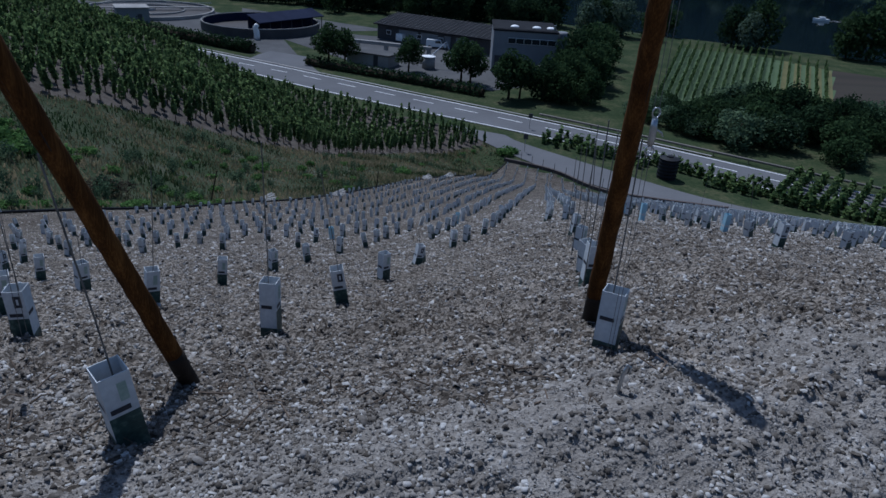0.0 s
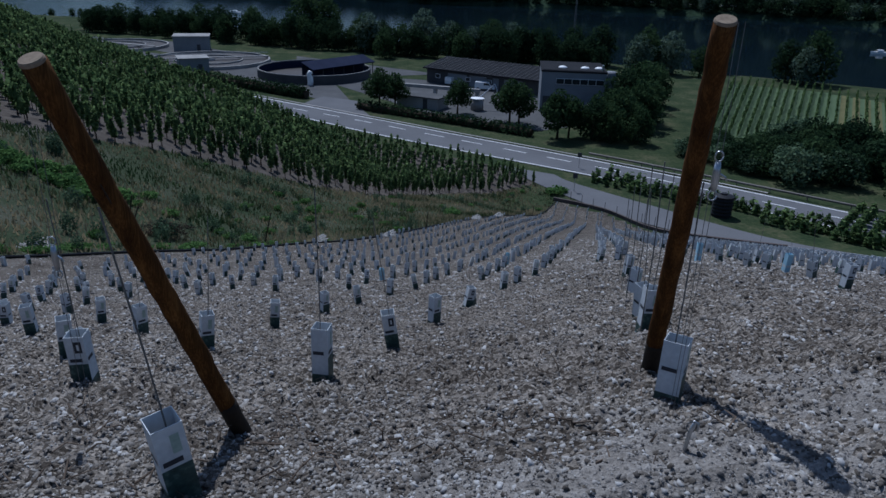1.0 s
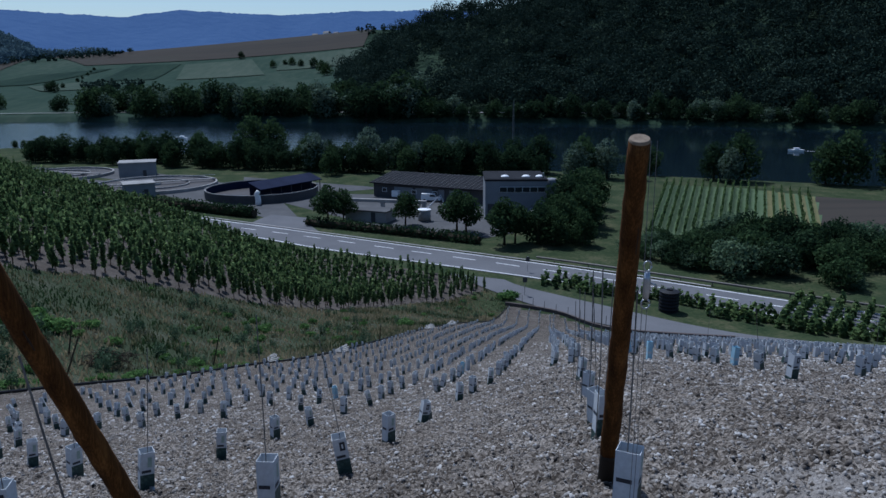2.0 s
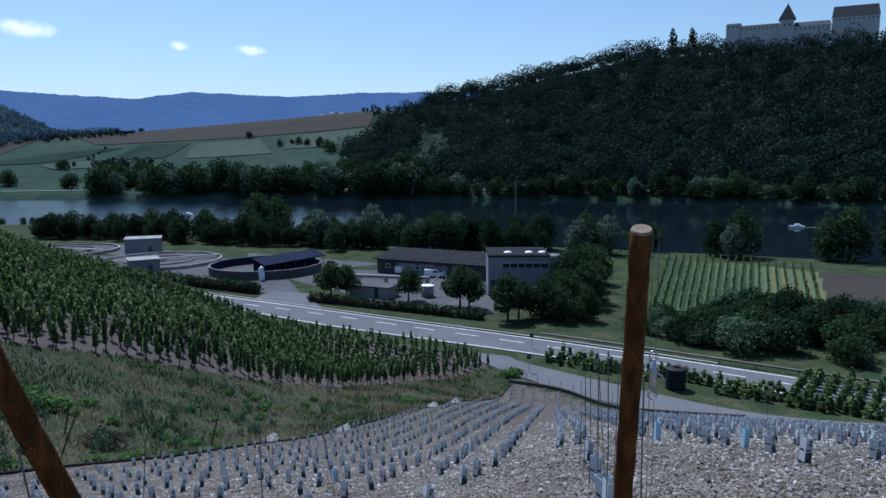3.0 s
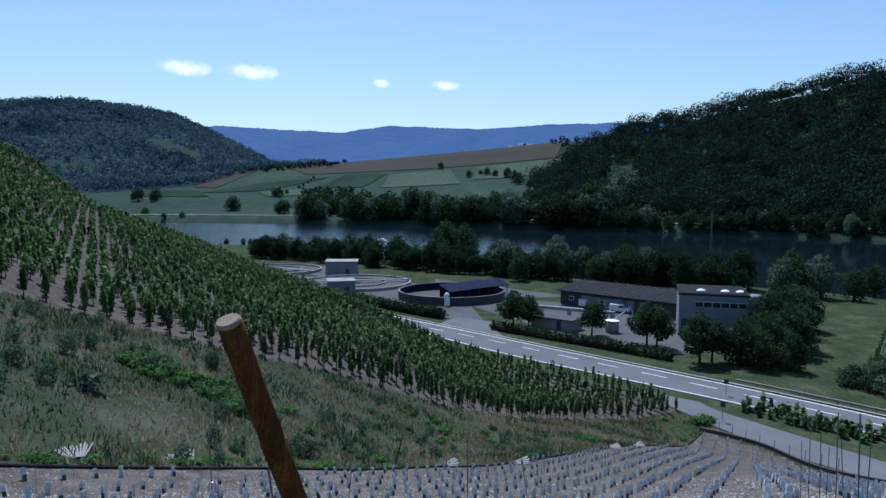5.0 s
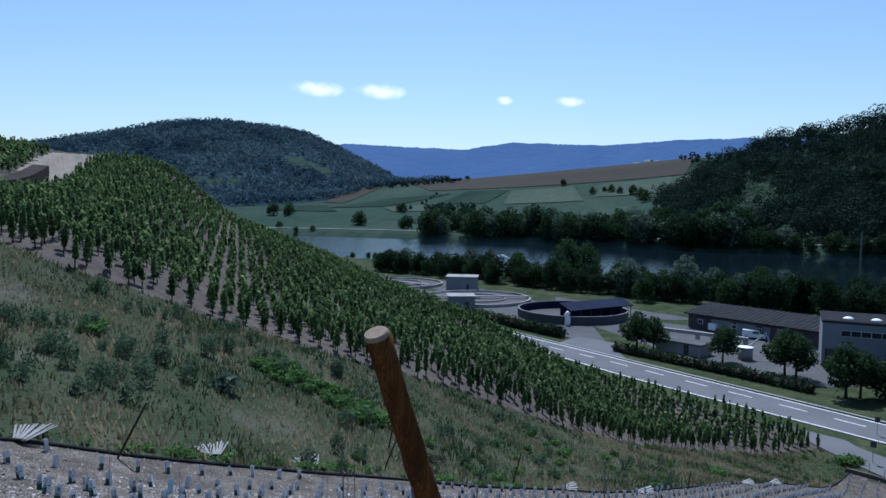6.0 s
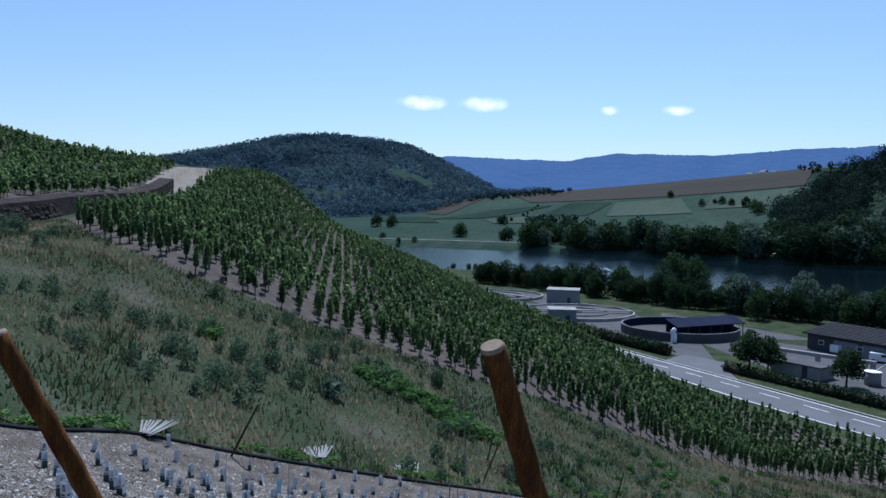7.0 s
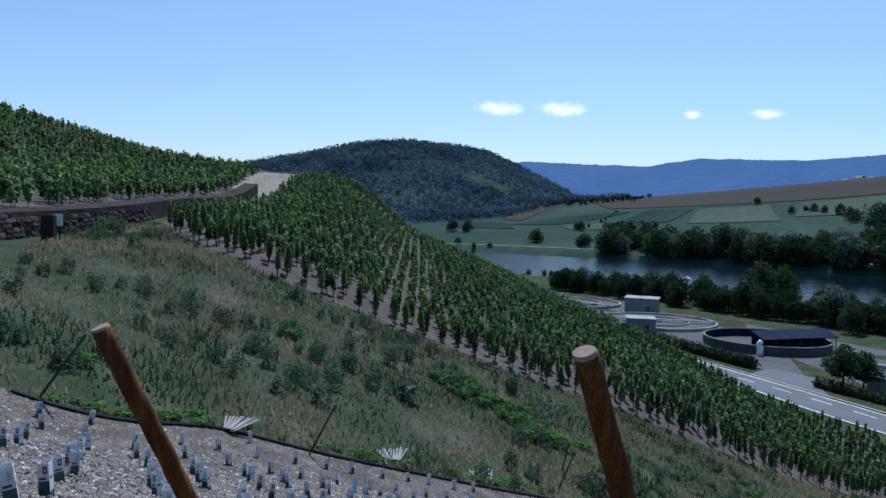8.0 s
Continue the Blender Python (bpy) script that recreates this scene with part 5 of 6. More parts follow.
# bank of the river, near side
BANK = [tree(80 + k, 12.0, 4.6, (L_DARK, L_TREE, L_DARK, L_WILLOW)[k], 1500, 0.33, ("dark dense tree on the river bank", "green tree on the river bank", "tall dark tree on the river bank", "pale silvery willow on the river bank")[k], "trees on the near bank", 0.1, "tree", True, 3) for k in range(4)]
for k in range(84):
    t = k / 83
    x, y = -140 + 178 * t, 262 - 62 * t + rng.uniform(-3, 14) * (1 if t > 0.3 else 0.8)
    plant(BANK[rng.choice([0, 0, 1, 2])], x, y, rng.uniform(0.55, 0.86), rng, rng.uniform(0.85, 1.12))
for x, y, s, k in [(-13, 232, 1.1, 3), (-58, 262, 1.35, 1), (-50, 262, 1.25, 1), (8, 226, 0.95, 1), (14, 222, 0.9, 3), (50, 200, 1.05, 1), (57, 199, 0.95, 3), (72, 205, 0.75, 1), (92, 190, 1.15, 1), (86, 193, 0.9, 2), (117, 181, 1.25, 1), (112, 182, 1.0, 1), (34, 226, 0.9, 0), (40, 212, 1.0, 2), (128, 176, 1.2, 0), (-96, 262, 0.9, 1), (21, 215, 0.85, 2), (30, 206, 0.8, 0), (64, 196, 0.7, 1), (-30, 226, 1.0, 3), (-5, 228, 0.85, 3), (47, 196, 0.9, 3), (88, 187, 0.8, 3), (-75, 256, 0.9, 1), (2, 215, 0.8, 3), (-24, 214, 0.75, 1)]:
    plant(BANK[k], x, y, s, rng)
# sparse low trees on the spit downstream
for k in range(9):
    x, y = -150 - 9 * k + rng.uniform(-3, 3), 300 + 7 * k + rng.uniform(-4, 4)
    plant(BANK[1], x, y, rng.uniform(0.18, 0.4), rng)
# far shore
FAR = [tree(90 + k, 13.0, 6.0, (L_DARK, L_TREE, L_WILLOW)[k], 850, 0.5, ("dark broad tree on the far shore", "green broad tree on the far shore", "pale willow on the far shore")[k], "trees on the far shore", 0.08, "tree", True, 1) for k in range(3)]
for k in range(190):
    az = -24 + (25 * k / 110 if k < 110 else 25 + 37 * (k - 110) / 79) + rng.uniform(-0.3, 0.3)
    shore = float(np.interp(az, *SHORE))
    if az < 1:
        r, s = shore + rng.choice([3, 9, 18, 30, 44, 58]) + rng.uniform(-3, 3), rng.uniform(1.1, 2.0)
    else:
        r, s = shore + rng.uniform(1, 12), rng.uniform(0.45, 1.3)
    plant(FAR[rng.choice([0, 0, 0, 1, 1, 2])], math.sin(radians(az)) * r, math.cos(radians(az)) * r, s, rng, rng.uniform(0.8, 1.15))
for k in range(14):
    az = -50 + 1.3 * k
    r = float(np.interp(az, *SHORE)) + rng.uniform(4, 40)
    plant(FAR[k % 2], math.sin(radians(az)) * r, math.cos(radians(az)) * r, rng.uniform(0.4, 0.75), rng, 0.85)
for x, y, s in [(-297, 623, 1.2), (-310, 640, 0.9), (-374, 667, 1.2), (-380, 672, 1.1), (-519, 709, 1.3), (-500, 712, 0.9), (-510, 730, 1.1), (-394, 803, 0.8), (-382, 790, 1.0), (-405, 860, 0.5), (-422, 937, 0.45), (-430, 970, 0.35), (-440, 1010, 0.35), (-446, 1035, 0.3), (-452, 1060, 0.4), (-254, 1115, 0.9), (-190, 1022, 0.8), (-164, 1028, 0.9), (-175, 1035, 0.6), (-150, 1015, 0.8), (-130, 1000, 1.1), (-115, 960, 1.2), (-105, 930, 1.3)]:
    plant(FAR[rng.choice([0, 0, 1])], x, y, s, rng)
drop(ROADSIDE + THICKET + BUSH + BANK + FAR)


def woodland(name, az, r, height, leaves, size, mat, label):
    """Very many crowns over the land, seen from far away, as one mesh."""
    rng = np.random.default_rng(len(az) + leaves)
    x, y = np.sin(np.radians(az)) * r, np.cos(np.radians(az)) * r
    z = ground_z(x, y)
    n = len(x)
    d = rng.normal(size=(n, leaves, 3))
    d[..., 2] = np.abs(d[..., 2]) - 0.25
    d /= np.linalg.norm(d, axis=2, keepdims=True)
    h = height * (0.55 + 0.85 * rng.random(n) ** 1.6)
    wide = h * rng.uniform(0.34, 0.55, n)
    c = np.stack([x[:, None] + d[..., 0] * wide[:, None], y[:, None] + d[..., 1] * wide[:, None], z[:, None] + h[:, None] * (0.5 + 0.48 * d[..., 2])], -1)
    c += rng.normal(0, 0.35, c.shape) * (size * 0.8)
    v, f = leaf_quads(c.reshape(-1, 3), (d + 0.65 * rng.normal(size=d.shape)).reshape(-1, 3), size * rng.uniform(0.6, 1.3, n * leaves), rng, 1.2)
    return tagged(mesh_part(name, v, f, mat), label, "woodland", kind="stuff")


rng = np.random.default_rng(8)
az = rng.uniform(-5.5, 42, 9000)
past = rng.uniform(24, 345, 9000)
gone = (az > 24.8) & (az < 37) & (past > 310)
clear = gone | (az > -0.5) & (az < 3) & (past > 110) & (past < 190) & (rng.random(9000) < 0.8)
az, past = az[~clear], past[~clear]
woodland("hill_woodland", az[:2900], past[:2900] + np.interp(az[:2900], *SHORE), 17.5, 125, 0.75, L_WOOD, "dense broadleaf forest over the castle hill")
az = rng.uniform(-62, -22, 11000)
r = np.sqrt(rng.uniform(950 ** 2, 2080 ** 2, 11000))
x, y = np.sin(np.radians(az)) * r, np.cos(np.radians(az)) * r
ok = r - np.interp(az, *SHORE) > np.interp(az, *WOOD_FOOT)
for glade in GLADES:
    ok &= ~inside(np.array(glade), x, y)
woodland("dome_woodland", az[ok], r[ok], 14.0, 13, 2.2, L_HAZE, "distant broadleaf forest over the dome hill, painted haze blue")
az = np.r_[rng.uniform(-30, -20, 60), rng.uniform(-4, 1, 30), rng.uniform(-24, -20, 50), rng.uniform(-13, -3, 50)]
r = np.interp(az, *SHORE) + np.r_[rng.uniform(690, 760, 60), rng.uniform(700, 900, 30), rng.uniform(90, 330, 50), rng.uniform(40, 100, 50)]
woodland("field_trees", az, r, 9.0, 22, 1.6, L_WOOD, "scattered trees between far fields")
# conifers on the crest
for az, s in ((20.2, 33), (21.6, 32), (24.2, 22)):
    r = float(np.interp(az, *SHORE)) + 318
    x, y = math.sin(radians(az)) * r, math.cos(radians(az)) * r
    root = thing("crest_tree", on_ground(x, y), "tall dark tree on the hill crest", "tree", "tall trees on the crest")
    v, f = tube_mesh([(0, 0, -1), (0, 0, s * 0.8)], [0.7, 0.2], 6)
    mesh_part("trunk", v, f, M_BARK, root)
    q = np.random.default_rng(int(s * 10 + az))
    v, f = crown_leaves(q, [((0, 0, s * 0.45), (5, 5, s * 0.3)), ((1, 0, s * 0.7), (4, 4, s * 0.22)), ((0, 0, s * 0.88), (2.4, 2.4, s * 0.12))], 500, 0.8)
    mesh_part("crown", v, f, L_DARK, root)


# ---- hedges, guard rail ----
def hedge(points, height, width, seed, label):
    rng = np.random.default_rng(seed)
    line = spline(points, 10)
    root = thing("hedge", (0, 0, 0), label, "hedge", "hedges along the road")
    n = int(260 * np.hypot(*np.diff(line, axis=0).T).sum() / 6)
    i = rng.uniform(0, len(line) - 1.001, n)
    k = i.astype(int)
    p = line[k] + (line[k + 1] - line[k]) * (i - k)[:, None]
    a = rng.uniform(0, np.pi, n)
    d = line[np.minimum(k + 1, len(line) - 1)] - line[k]
    nrm = np.stack([d[:, 1], -d[:, 0]], 1) / np.hypot(d[:, 0], d[:, 1])[:, None]
    ww = np.cos(a) * width / 2 * (1 + 0.2 * rng.normal(size=n))
    zz = height * (0.15 + 0.85 * np.sin(a) ** 0.7) * (1 + 0.1 * rng.normal(size=n)) * rng.random(n) ** 0.25
    g = ground_z(p[:, 0], p[:, 1])
    c = np.stack([p[:, 0] + nrm[:, 0] * ww, p[:, 1] + nrm[:, 1] * ww, g + zz], 1)
    v, f = leaf_quads(c, np.stack([nrm[:, 0] * np.cos(a), nrm[:, 1] * np.cos(a), np.sin(a)], 1) + 0.6 * rng.normal(size=(n, 3)), rng.uniform(0.12, 0.26, n), rng)
    mesh_part("leaves", v, f, L_DARK, root)
    v, f = tube_mesh([(q[0], q[1], float(ground_z(q[0], q[1])) + height * 0.35) for q in line[::2]], [height * 0.36] * len(line[::2]), 6)
    mesh_part("branchwork", v, f, M_BARK, root)


hedge([(-33, 147.3), (-42, 152.8), (-60, 164.5), (-90, 184.5), (-120, 204)], 2.4, 2.2, 1, "dark clipped hedge along the valley road")
hedge([(-20.8, 138.4), (-8, 131.5), (2, 125.8), (12.2, 119.6)], 1.9, 2.0, 2, "dark hedge in front of the works yard")
kerb = ribbon("kerb", ROAD_N[40:100] + np.array((0.5, 0.8)), ROAD_N[40:100] + np.array((0.25, 0.4)), M_CONCRETE, 0.16, "pale concrete kerb beside the road", "kerb", 1)


def guard_rail(line, label):
    root = thing("guard_rail", (0, 0, 0), label, "guard rail")
    pts = [(p[0], p[1], float(ground_z(p[0], p[1])) + 0.62) for p in line]
    verts, faces = [], []
    for x, y, z in pts:
        verts += [(x, y, z - 0.16), (x - 0.05, y - 0.07, z - 0.08), (x, y, z), (x - 0.05, y - 0.07, z + 0.08), (x, y, z + 0.16), (x + 0.04, y + 0.06, z + 0.16), (x + 0.04, y + 0.06, z - 0.16)]
    for i in range(len(pts) - 1):
        for k in range(7):
            faces.append((7 * i + k, 7 * i + (k + 1) % 7, 7 * i + 7 + (k + 1) % 7, 7 * i + 7 + k))
    mesh_part("beam", verts, faces, M_RAIL, root)
    post = box_bm(0.12, 0.12, 0.72, (0, 0, -0.12), 0.01)
    me = bpy.data.meshes.new("rail_post")
    post.to_mesh(me)
    post.free()
    me.materials.append(M_RAIL)
    for x, y, z in pts[::2]:
        ob = new("rail_post", me)
        ob.parent = root
        ob.location = (x + 0.12, y + 0.16, z - 0.6)


guard_rail(ROAD_N[20:52] + np.array((0.7, 1.0)), "weathered steel guard rail beside the valley road")
guard_rail(ROAD_N[88:118] + np.array((0.55, 0.9)), "weathered steel guard rail in front of the hedge")


# ---- the works: yard, buildings, basins ----
yard = [(-29, 144.5), (-21.5, 139.8), (-5, 134), (14, 124), (24, 131), (31, 137), (33, 170), (-6, 186), (-24, 178), (-30, 165), (-50, 168), (-62, 178), (-92, 200), (-130, 232), (-128, 240), (-98, 238), (-78, 222), (-50, 212), (-46, 194), (-60, 190), (-40, 158)]
bm = bmesh.new()
bmesh.ops.contextual_create(bm, geom=[bm.verts.new((x, y, VALLEY + 0.05)) for x, y in yard])
tagged(part("pavement", bm, M_YARD), "pale worn paving of the works yard", "paving", kind="structure")
entry = [(-33, 139), (-17, 130.5), (-20.5, 139), (-22, 146), (-30, 150), (-31.5, 146)]
bm = bmesh.new()
bmesh.ops.contextual_create(bm, geom=[bm.verts.new((x, y, VALLEY + 0.075)) for x, y in entry])
tagged(part("pavement_entry", bm, M_ASPHALT), "asphalt entrance from the road to the works", "paving", kind="structure")


def long_building():
    """A low long workshop with a dark pitched roof and pale panels between dark doors."""
    a, b = Vector((-9.1, 173.4, VALLEY)), Vector((16.6, 158.6, VALLEY))
    L = (b - a).length
    turn = math.degrees(math.atan2(b.y - a.y, b.x - a.x))
    root = thing("workshop_building", a, "long low workshop with dark roof and pale wall panels", "building", turn=turn)
    part("wall", box_bm(L, 9.0, 3.4, (L / 2, 4.6, 0), 0.02), M_DARKWALL, root, "dark cladding wall")
    roof_v = [(-0.6, -0.9, 3.35), (L + 0.6, -0.9, 3.35), (L + 0.6, 10, 4.9), (-0.6, 10, 4.9), (-0.6, -0.9, 3.6), (L + 0.6, -0.9, 3.6), (L + 0.6, 10, 5.15), (-0.6, 10, 5.15)]
    roof = mesh_part("roof", roof_v, [(3, 2, 1, 0), (4, 5, 6, 7), (0, 1, 5, 4), (1, 2, 6, 5), (2, 3, 7, 6), (3, 0, 4, 7)], M_DARKROOF, root, "dark ribbed metal roof")
    for k in range(26):
        x = -0.3 + (L + 0.6) * k / 25
        mesh_part("roof_rib", [(x - 0.04, -0.9, 3.6), (x + 0.04, -0.9, 3.6), (x + 0.04, 10, 5.15), (x - 0.04, 10, 5.15), (x - 0.04, -0.9, 3.7), (x + 0.04, -0.9, 3.7), (x + 0.04, 10, 5.25), (x - 0.04, 10, 5.25)],
                  [(4, 5, 6, 7), (0, 1, 5, 4), (1, 2, 6, 5), (2, 3, 7, 6), (3, 0, 4, 7)], M_DARKWALL, roof)
    for k, (x, w, h) in enumerate([(7, 5.2, 2.7), (13, 4.5, 2.7), (19.2, 1.6, 2.7), (22.2, 2.4, 2.7), (25.6, 1.2, 2.7)]):
        part("wall_panel", box_bm(w, 0.08, h, (x + w / 2 - 1, 0.06, 0.1), 0.02), M_RENDER, root, "pale wall panel")
    for x in (3.2, 11.6, 17.3):
        win = part("window", box_bm(1.3, 0.1, 1.0, (x, 0.05, 1.3), 0.02), M_WHITE, root, "small white-framed window")
        part("pane", box_bm(1.1, 0.12, 0.8, (x, 0.03, 1.4), 0.01), M_GLASS, win)


def block_building():
    """The taller pump house: pale render, dark window band, roof lights and parapet."""
    root = thing("pump_house", (15.4, 140.6, VALLEY), "tall flat-roofed pump house with pale walls", "building", turn=-4)
    W, D, H = 12.6, 13.0, 8.1
    part("wall", box_bm(W, D, H, (W / 2, D / 2, 0), 0.03), M_RENDER, root)
    part("parapet", box_bm(W + 0.3, D + 0.3, 0.35, (W / 2, D / 2, H), 0.05), M_DARKROOF, root, "dark roof edge")
    part("roof", box_bm(W - 0.5, D - 0.5, 0.1, (W / 2, D / 2, H + 0.32)), M_DARKROOF, root)
    band = part("window_band", box_bm(W * 0.74, 0.12, 1.1, (W * 0.6, -0.02, H - 2.3), 0.02), M_WHITE, root, "dark glazed window band")
    for k in range(6):
        part("pane", box_bm(W * 0.74 / 6 - 0.08, 0.12, 0.98, (W * 0.23 + W * 0.74 / 6 * (k + 0.5), -0.05, H - 2.24), 0.01), M_GLASS, band)
    part("door", box_bm(3.0, 0.1, 3.4, (2.0, -0.03, 0), 0.02), M_DARKWALL, root, "dark sliding door")
    for x in (4.2, 8.6, 11.4):
        dome = bmesh.new()
        bmesh.ops.create_uvsphere(dome, u_segments=14, v_segments=8, radius=0.9, matrix=Matrix.Translation((x, 3.6, H + 0.4)) @ Matrix.Diagonal((1, 1, 0.45, 1)))
        part("roof_light", dome, M_WHITE, root, "white roof light dome", True)
    v, f = tube_mesh([(W - 0.7, 1.4, H), (W - 0.7, 1.4, H + 1.5)], [0.22, 0.22], 10)
    mesh_part("vent_pipe", v, f, M_STEEL, root)
    v, f = tube_mesh([(W + 1.6, 6, 0), (W + 1.6, 6, 7.4), (W + 1.6, 6, 7.8)], [1.25, 1.25, 0.9], 20)
    mesh_part("silo", v, f, M_RENDER, root, "pale round silo against the wall", True)
    part("annex", box_bm(4.0, 3.4, 2.6, (W - 1.5, -2.1, 0), 0.04), M_CONCRETE, root, "low annex with flat roof")


long_building()
block_building()


def basin(x, y, r, h, rim, water_z, label, wall_mat, bridge):
    """A round settling basin: ring wall, liquid, and a bridge over it."""
    root = thing("settling_basin", (x, y, VALLEY), label, "basin", "round basins of the works")
    v, f = [], []
    for rad, z in ((r, -0.3), (r, h), (r - rim, h), (r - rim, -0.3)):
        v += [(rad * math.cos(a), rad * math.sin(a), z) for a in np.linspace(0, 2 * math.pi, 72, endpoint=False)]
    for k in range(3):
        for i in range(72):
            f.append((72 * k + i, 72 * k + (i + 1) % 72, 72 * k + 72 + (i + 1) % 72, 72 * k + 72 + i))
    mesh_part("ring_wall", v, f, wall_mat, root, smooth_it=False)
    v = [((r - rim + 0.01) * math.cos(a), (r - rim + 0.01) * math.sin(a), water_z) for a in np.linspace(0, 2 * math.pi, 72, endpoint=False)]
    mesh_part("liquid", v, [tuple(range(72))], M_SLUDGE, root, "dark liquid")
    if bridge is not None:
        deck = part("bridge", box_bm(2 * r - 0.6, 1.1, 0.22, (0, 0, h + 0.1), 0.03, radians(bridge)), M_CONCRETE, root, "walkway bridge")
        for s in (-0.5, 0.5):
            part("rail", box_bm(2 * r - 0.8, 0.05, 0.08, (-math.sin(radians(bridge)) * s, math.cos(radians(bridge)) * s, h + 1.25), 0.0, radians(bridge)), M_STEEL, deck)
        for k in range(12):
            q = -r + 1.0 + (2 * r - 2) * k / 11
            part("rail_post", box_bm(0.06, 0.06, 1.0, (q * math.cos(radians(bridge)), q * math.sin(radians(bridge)), h + 0.3)), M_STEEL, deck)
        v, f = tube_mesh([(0, 0, -0.2), (0, 0, h + 0.1)], [1.6, 1.6], 18)
        mesh_part("centre_column", v, f, M_CONCRETE, root, smooth_it=True)
        v = []
        for rad, z in ((r * 0.55, -0.2), (r * 0.55, h - 0.1), (r * 0.55 - 0.3, h - 0.1), (r * 0.55 - 0.3, -0.2)):
            v += [(rad * math.cos(a), rad * math.sin(a), z) for a in np.linspace(0, 2 * math.pi, 48, endpoint=False)]
        f = [(48 * k + i, 48 * k + (i + 1) % 48, 48 * k + 48 + (i + 1) % 48, 48 * k + 48 + i) for k in range(3) for i in range(48)]
        mesh_part("inner_ring", v, f, M_CONCRETE, root)
    return root


basin(-70.5, 195.5, 16.5, 0.9, 0.55, 0.4, "round concrete settling basin with walkway", M_CONCRETE, 25)
basin(-108, 221, 15.0, 0.9, 0.55, 0.4, "round concrete basin with walkway bridge", M_CONCRETE, -20)
deep = basin(-37.5, 177.5, 14.0, 2.0, 0.5, 0.12, "round dark blue basin with a pale rim", M_DARKWALL, None)
v, f = tube_mesh([(13.8 * math.cos(a), 13.8 * math.sin(a), 2.05) for a in np.linspace(0, 2 * math.pi, 61)], [0.12] * 61, 6)
mesh_part("rim", v, f, M_CONCRETE, deep, "pale concrete rim")
v = [(13.48 * math.cos(a), 13.48 * math.sin(a), z) for z in (0.1, 1.96) for a in np.linspace(0, 2 * math.pi, 72, endpoint=False)]
mesh_part("lining", v, [(i, (i + 1) % 72, 72 + (i + 1) % 72, 72 + i) for i in range(72)], M_NAVY, deep, "dark blue lining")


def canopy():
    """A dark blue lean-to shelter on posts beside the basin."""
    a, b = Vector((-35.5, 164.5, VALLEY)), Vector((-23.2, 181.5, VALLEY))
    L = (b - a).length
    root = thing("blue_shelter", a, "long dark blue lean-to shelter on posts", "shelter", turn=math.degrees(math.atan2(b.y - a.y, b.x - a.x)))
    v = [(0, -0.5, 3.2), (L, -0.5, 3.2), (L, 3.6, 4.6), (0, 3.6, 4.6), (0, -0.5, 3.4), (L, -0.5, 3.4), (L, 3.6, 4.8), (0, 3.6, 4.8)]
    mesh_part("roof", v, [(3, 2, 1, 0), (4, 5, 6, 7), (0, 1, 5, 4), (1, 2, 6, 5), (2, 3, 7, 6), (3, 0, 4, 7)], M_NAVY, root)
    part("back_wall", box_bm(L, 0.2, 4.3, (L / 2, 3.2, 0), 0.02), M_NAVY, root)
    for k in range(7):
        part("post", box_bm(0.18, 0.18, 3.2, (0.3 + (L - 0.6) * k / 6, 0, 0), 0.02), M_DARKWALL, root)


canopy()
wrap = thing("covered_post", (-35.6, 163.0, VALLEY), "white sheet wrapped round an upright post", "sheet")
v, f = tube_mesh([(0, 0, 0), (0.1, 0, 0.8), (0.0, 0.1, 1.8), (-0.2, 0, 2.6), (0.25, 0, 3.2), (0.3, 0, 3.3)], [0.75, 0.62, 0.7, 0.55, 0.5, 0.1], 12, 0.12, random.Random(4))
mesh_part("sheet", v, f, M_WHITE, wrap, smooth_it=True)


def hut(x0, y0, x1, y1, depth, h, label, mat, roof_mat):
    a, b = Vector((x0, y0)), Vector((x1, y1))
    L = (b - a).length
    root = thing("service_hut", (x0, y0, VALLEY), label, "hut", "service huts of the works", turn=math.degrees(math.atan2(y1 - y0, x1 - x0)))
    part("wall", box_bm(L, depth, h, (L / 2, depth / 2, 0), 0.03), mat, root)
    part("roof", box_bm(L + 0.5, depth + 0.5, 0.25, (L / 2, depth / 2, h), 0.04), roof_mat, root)
    part("door", box_bm(1.0, 0.1, 2.1, (L * 0.7, -0.02, 0), 0.02), M_DARKWALL, root)


hut(-87.2, 213.0, -77.4, 216.0, 8, 4.3, "pale concrete service hut between the basins", M_RENDER, M_CONCRETE)
hut(-70.4, 174.0, -64.0, 177.2, 6, 3.4, "pale concrete hut beside the basin", M_RENDER, M_CONCRETE)
hut(-13.5, 143.0, -5.0, 138.8, 4.5, 2.2, "low concrete hut with flat grey roof", M_CONCRETE, M_YARD)


def wall_bar(x0, y0, x1, y1, h, label):
    a, b = Vector((x0, y0)), Vector((x1, y1))
    root = thing("pipe_bridge", (x0, y0, VALLEY), label, "pipe bridge", turn=math.degrees(math.atan2(y1 - y0, x1 - x0)))
    L = (b - a).length
    part("beam", box_bm(L, 0.8, 0.7, (L / 2, 0, h - 0.7), 0.04), M_CONCRETE, root)
    for k in range(3):
        part("pier", box_bm(0.8, 0.7, h - 0.7, (0.5 + (L - 1) * k / 2, 0, 0), 0.04), M_CONCRETE, root)


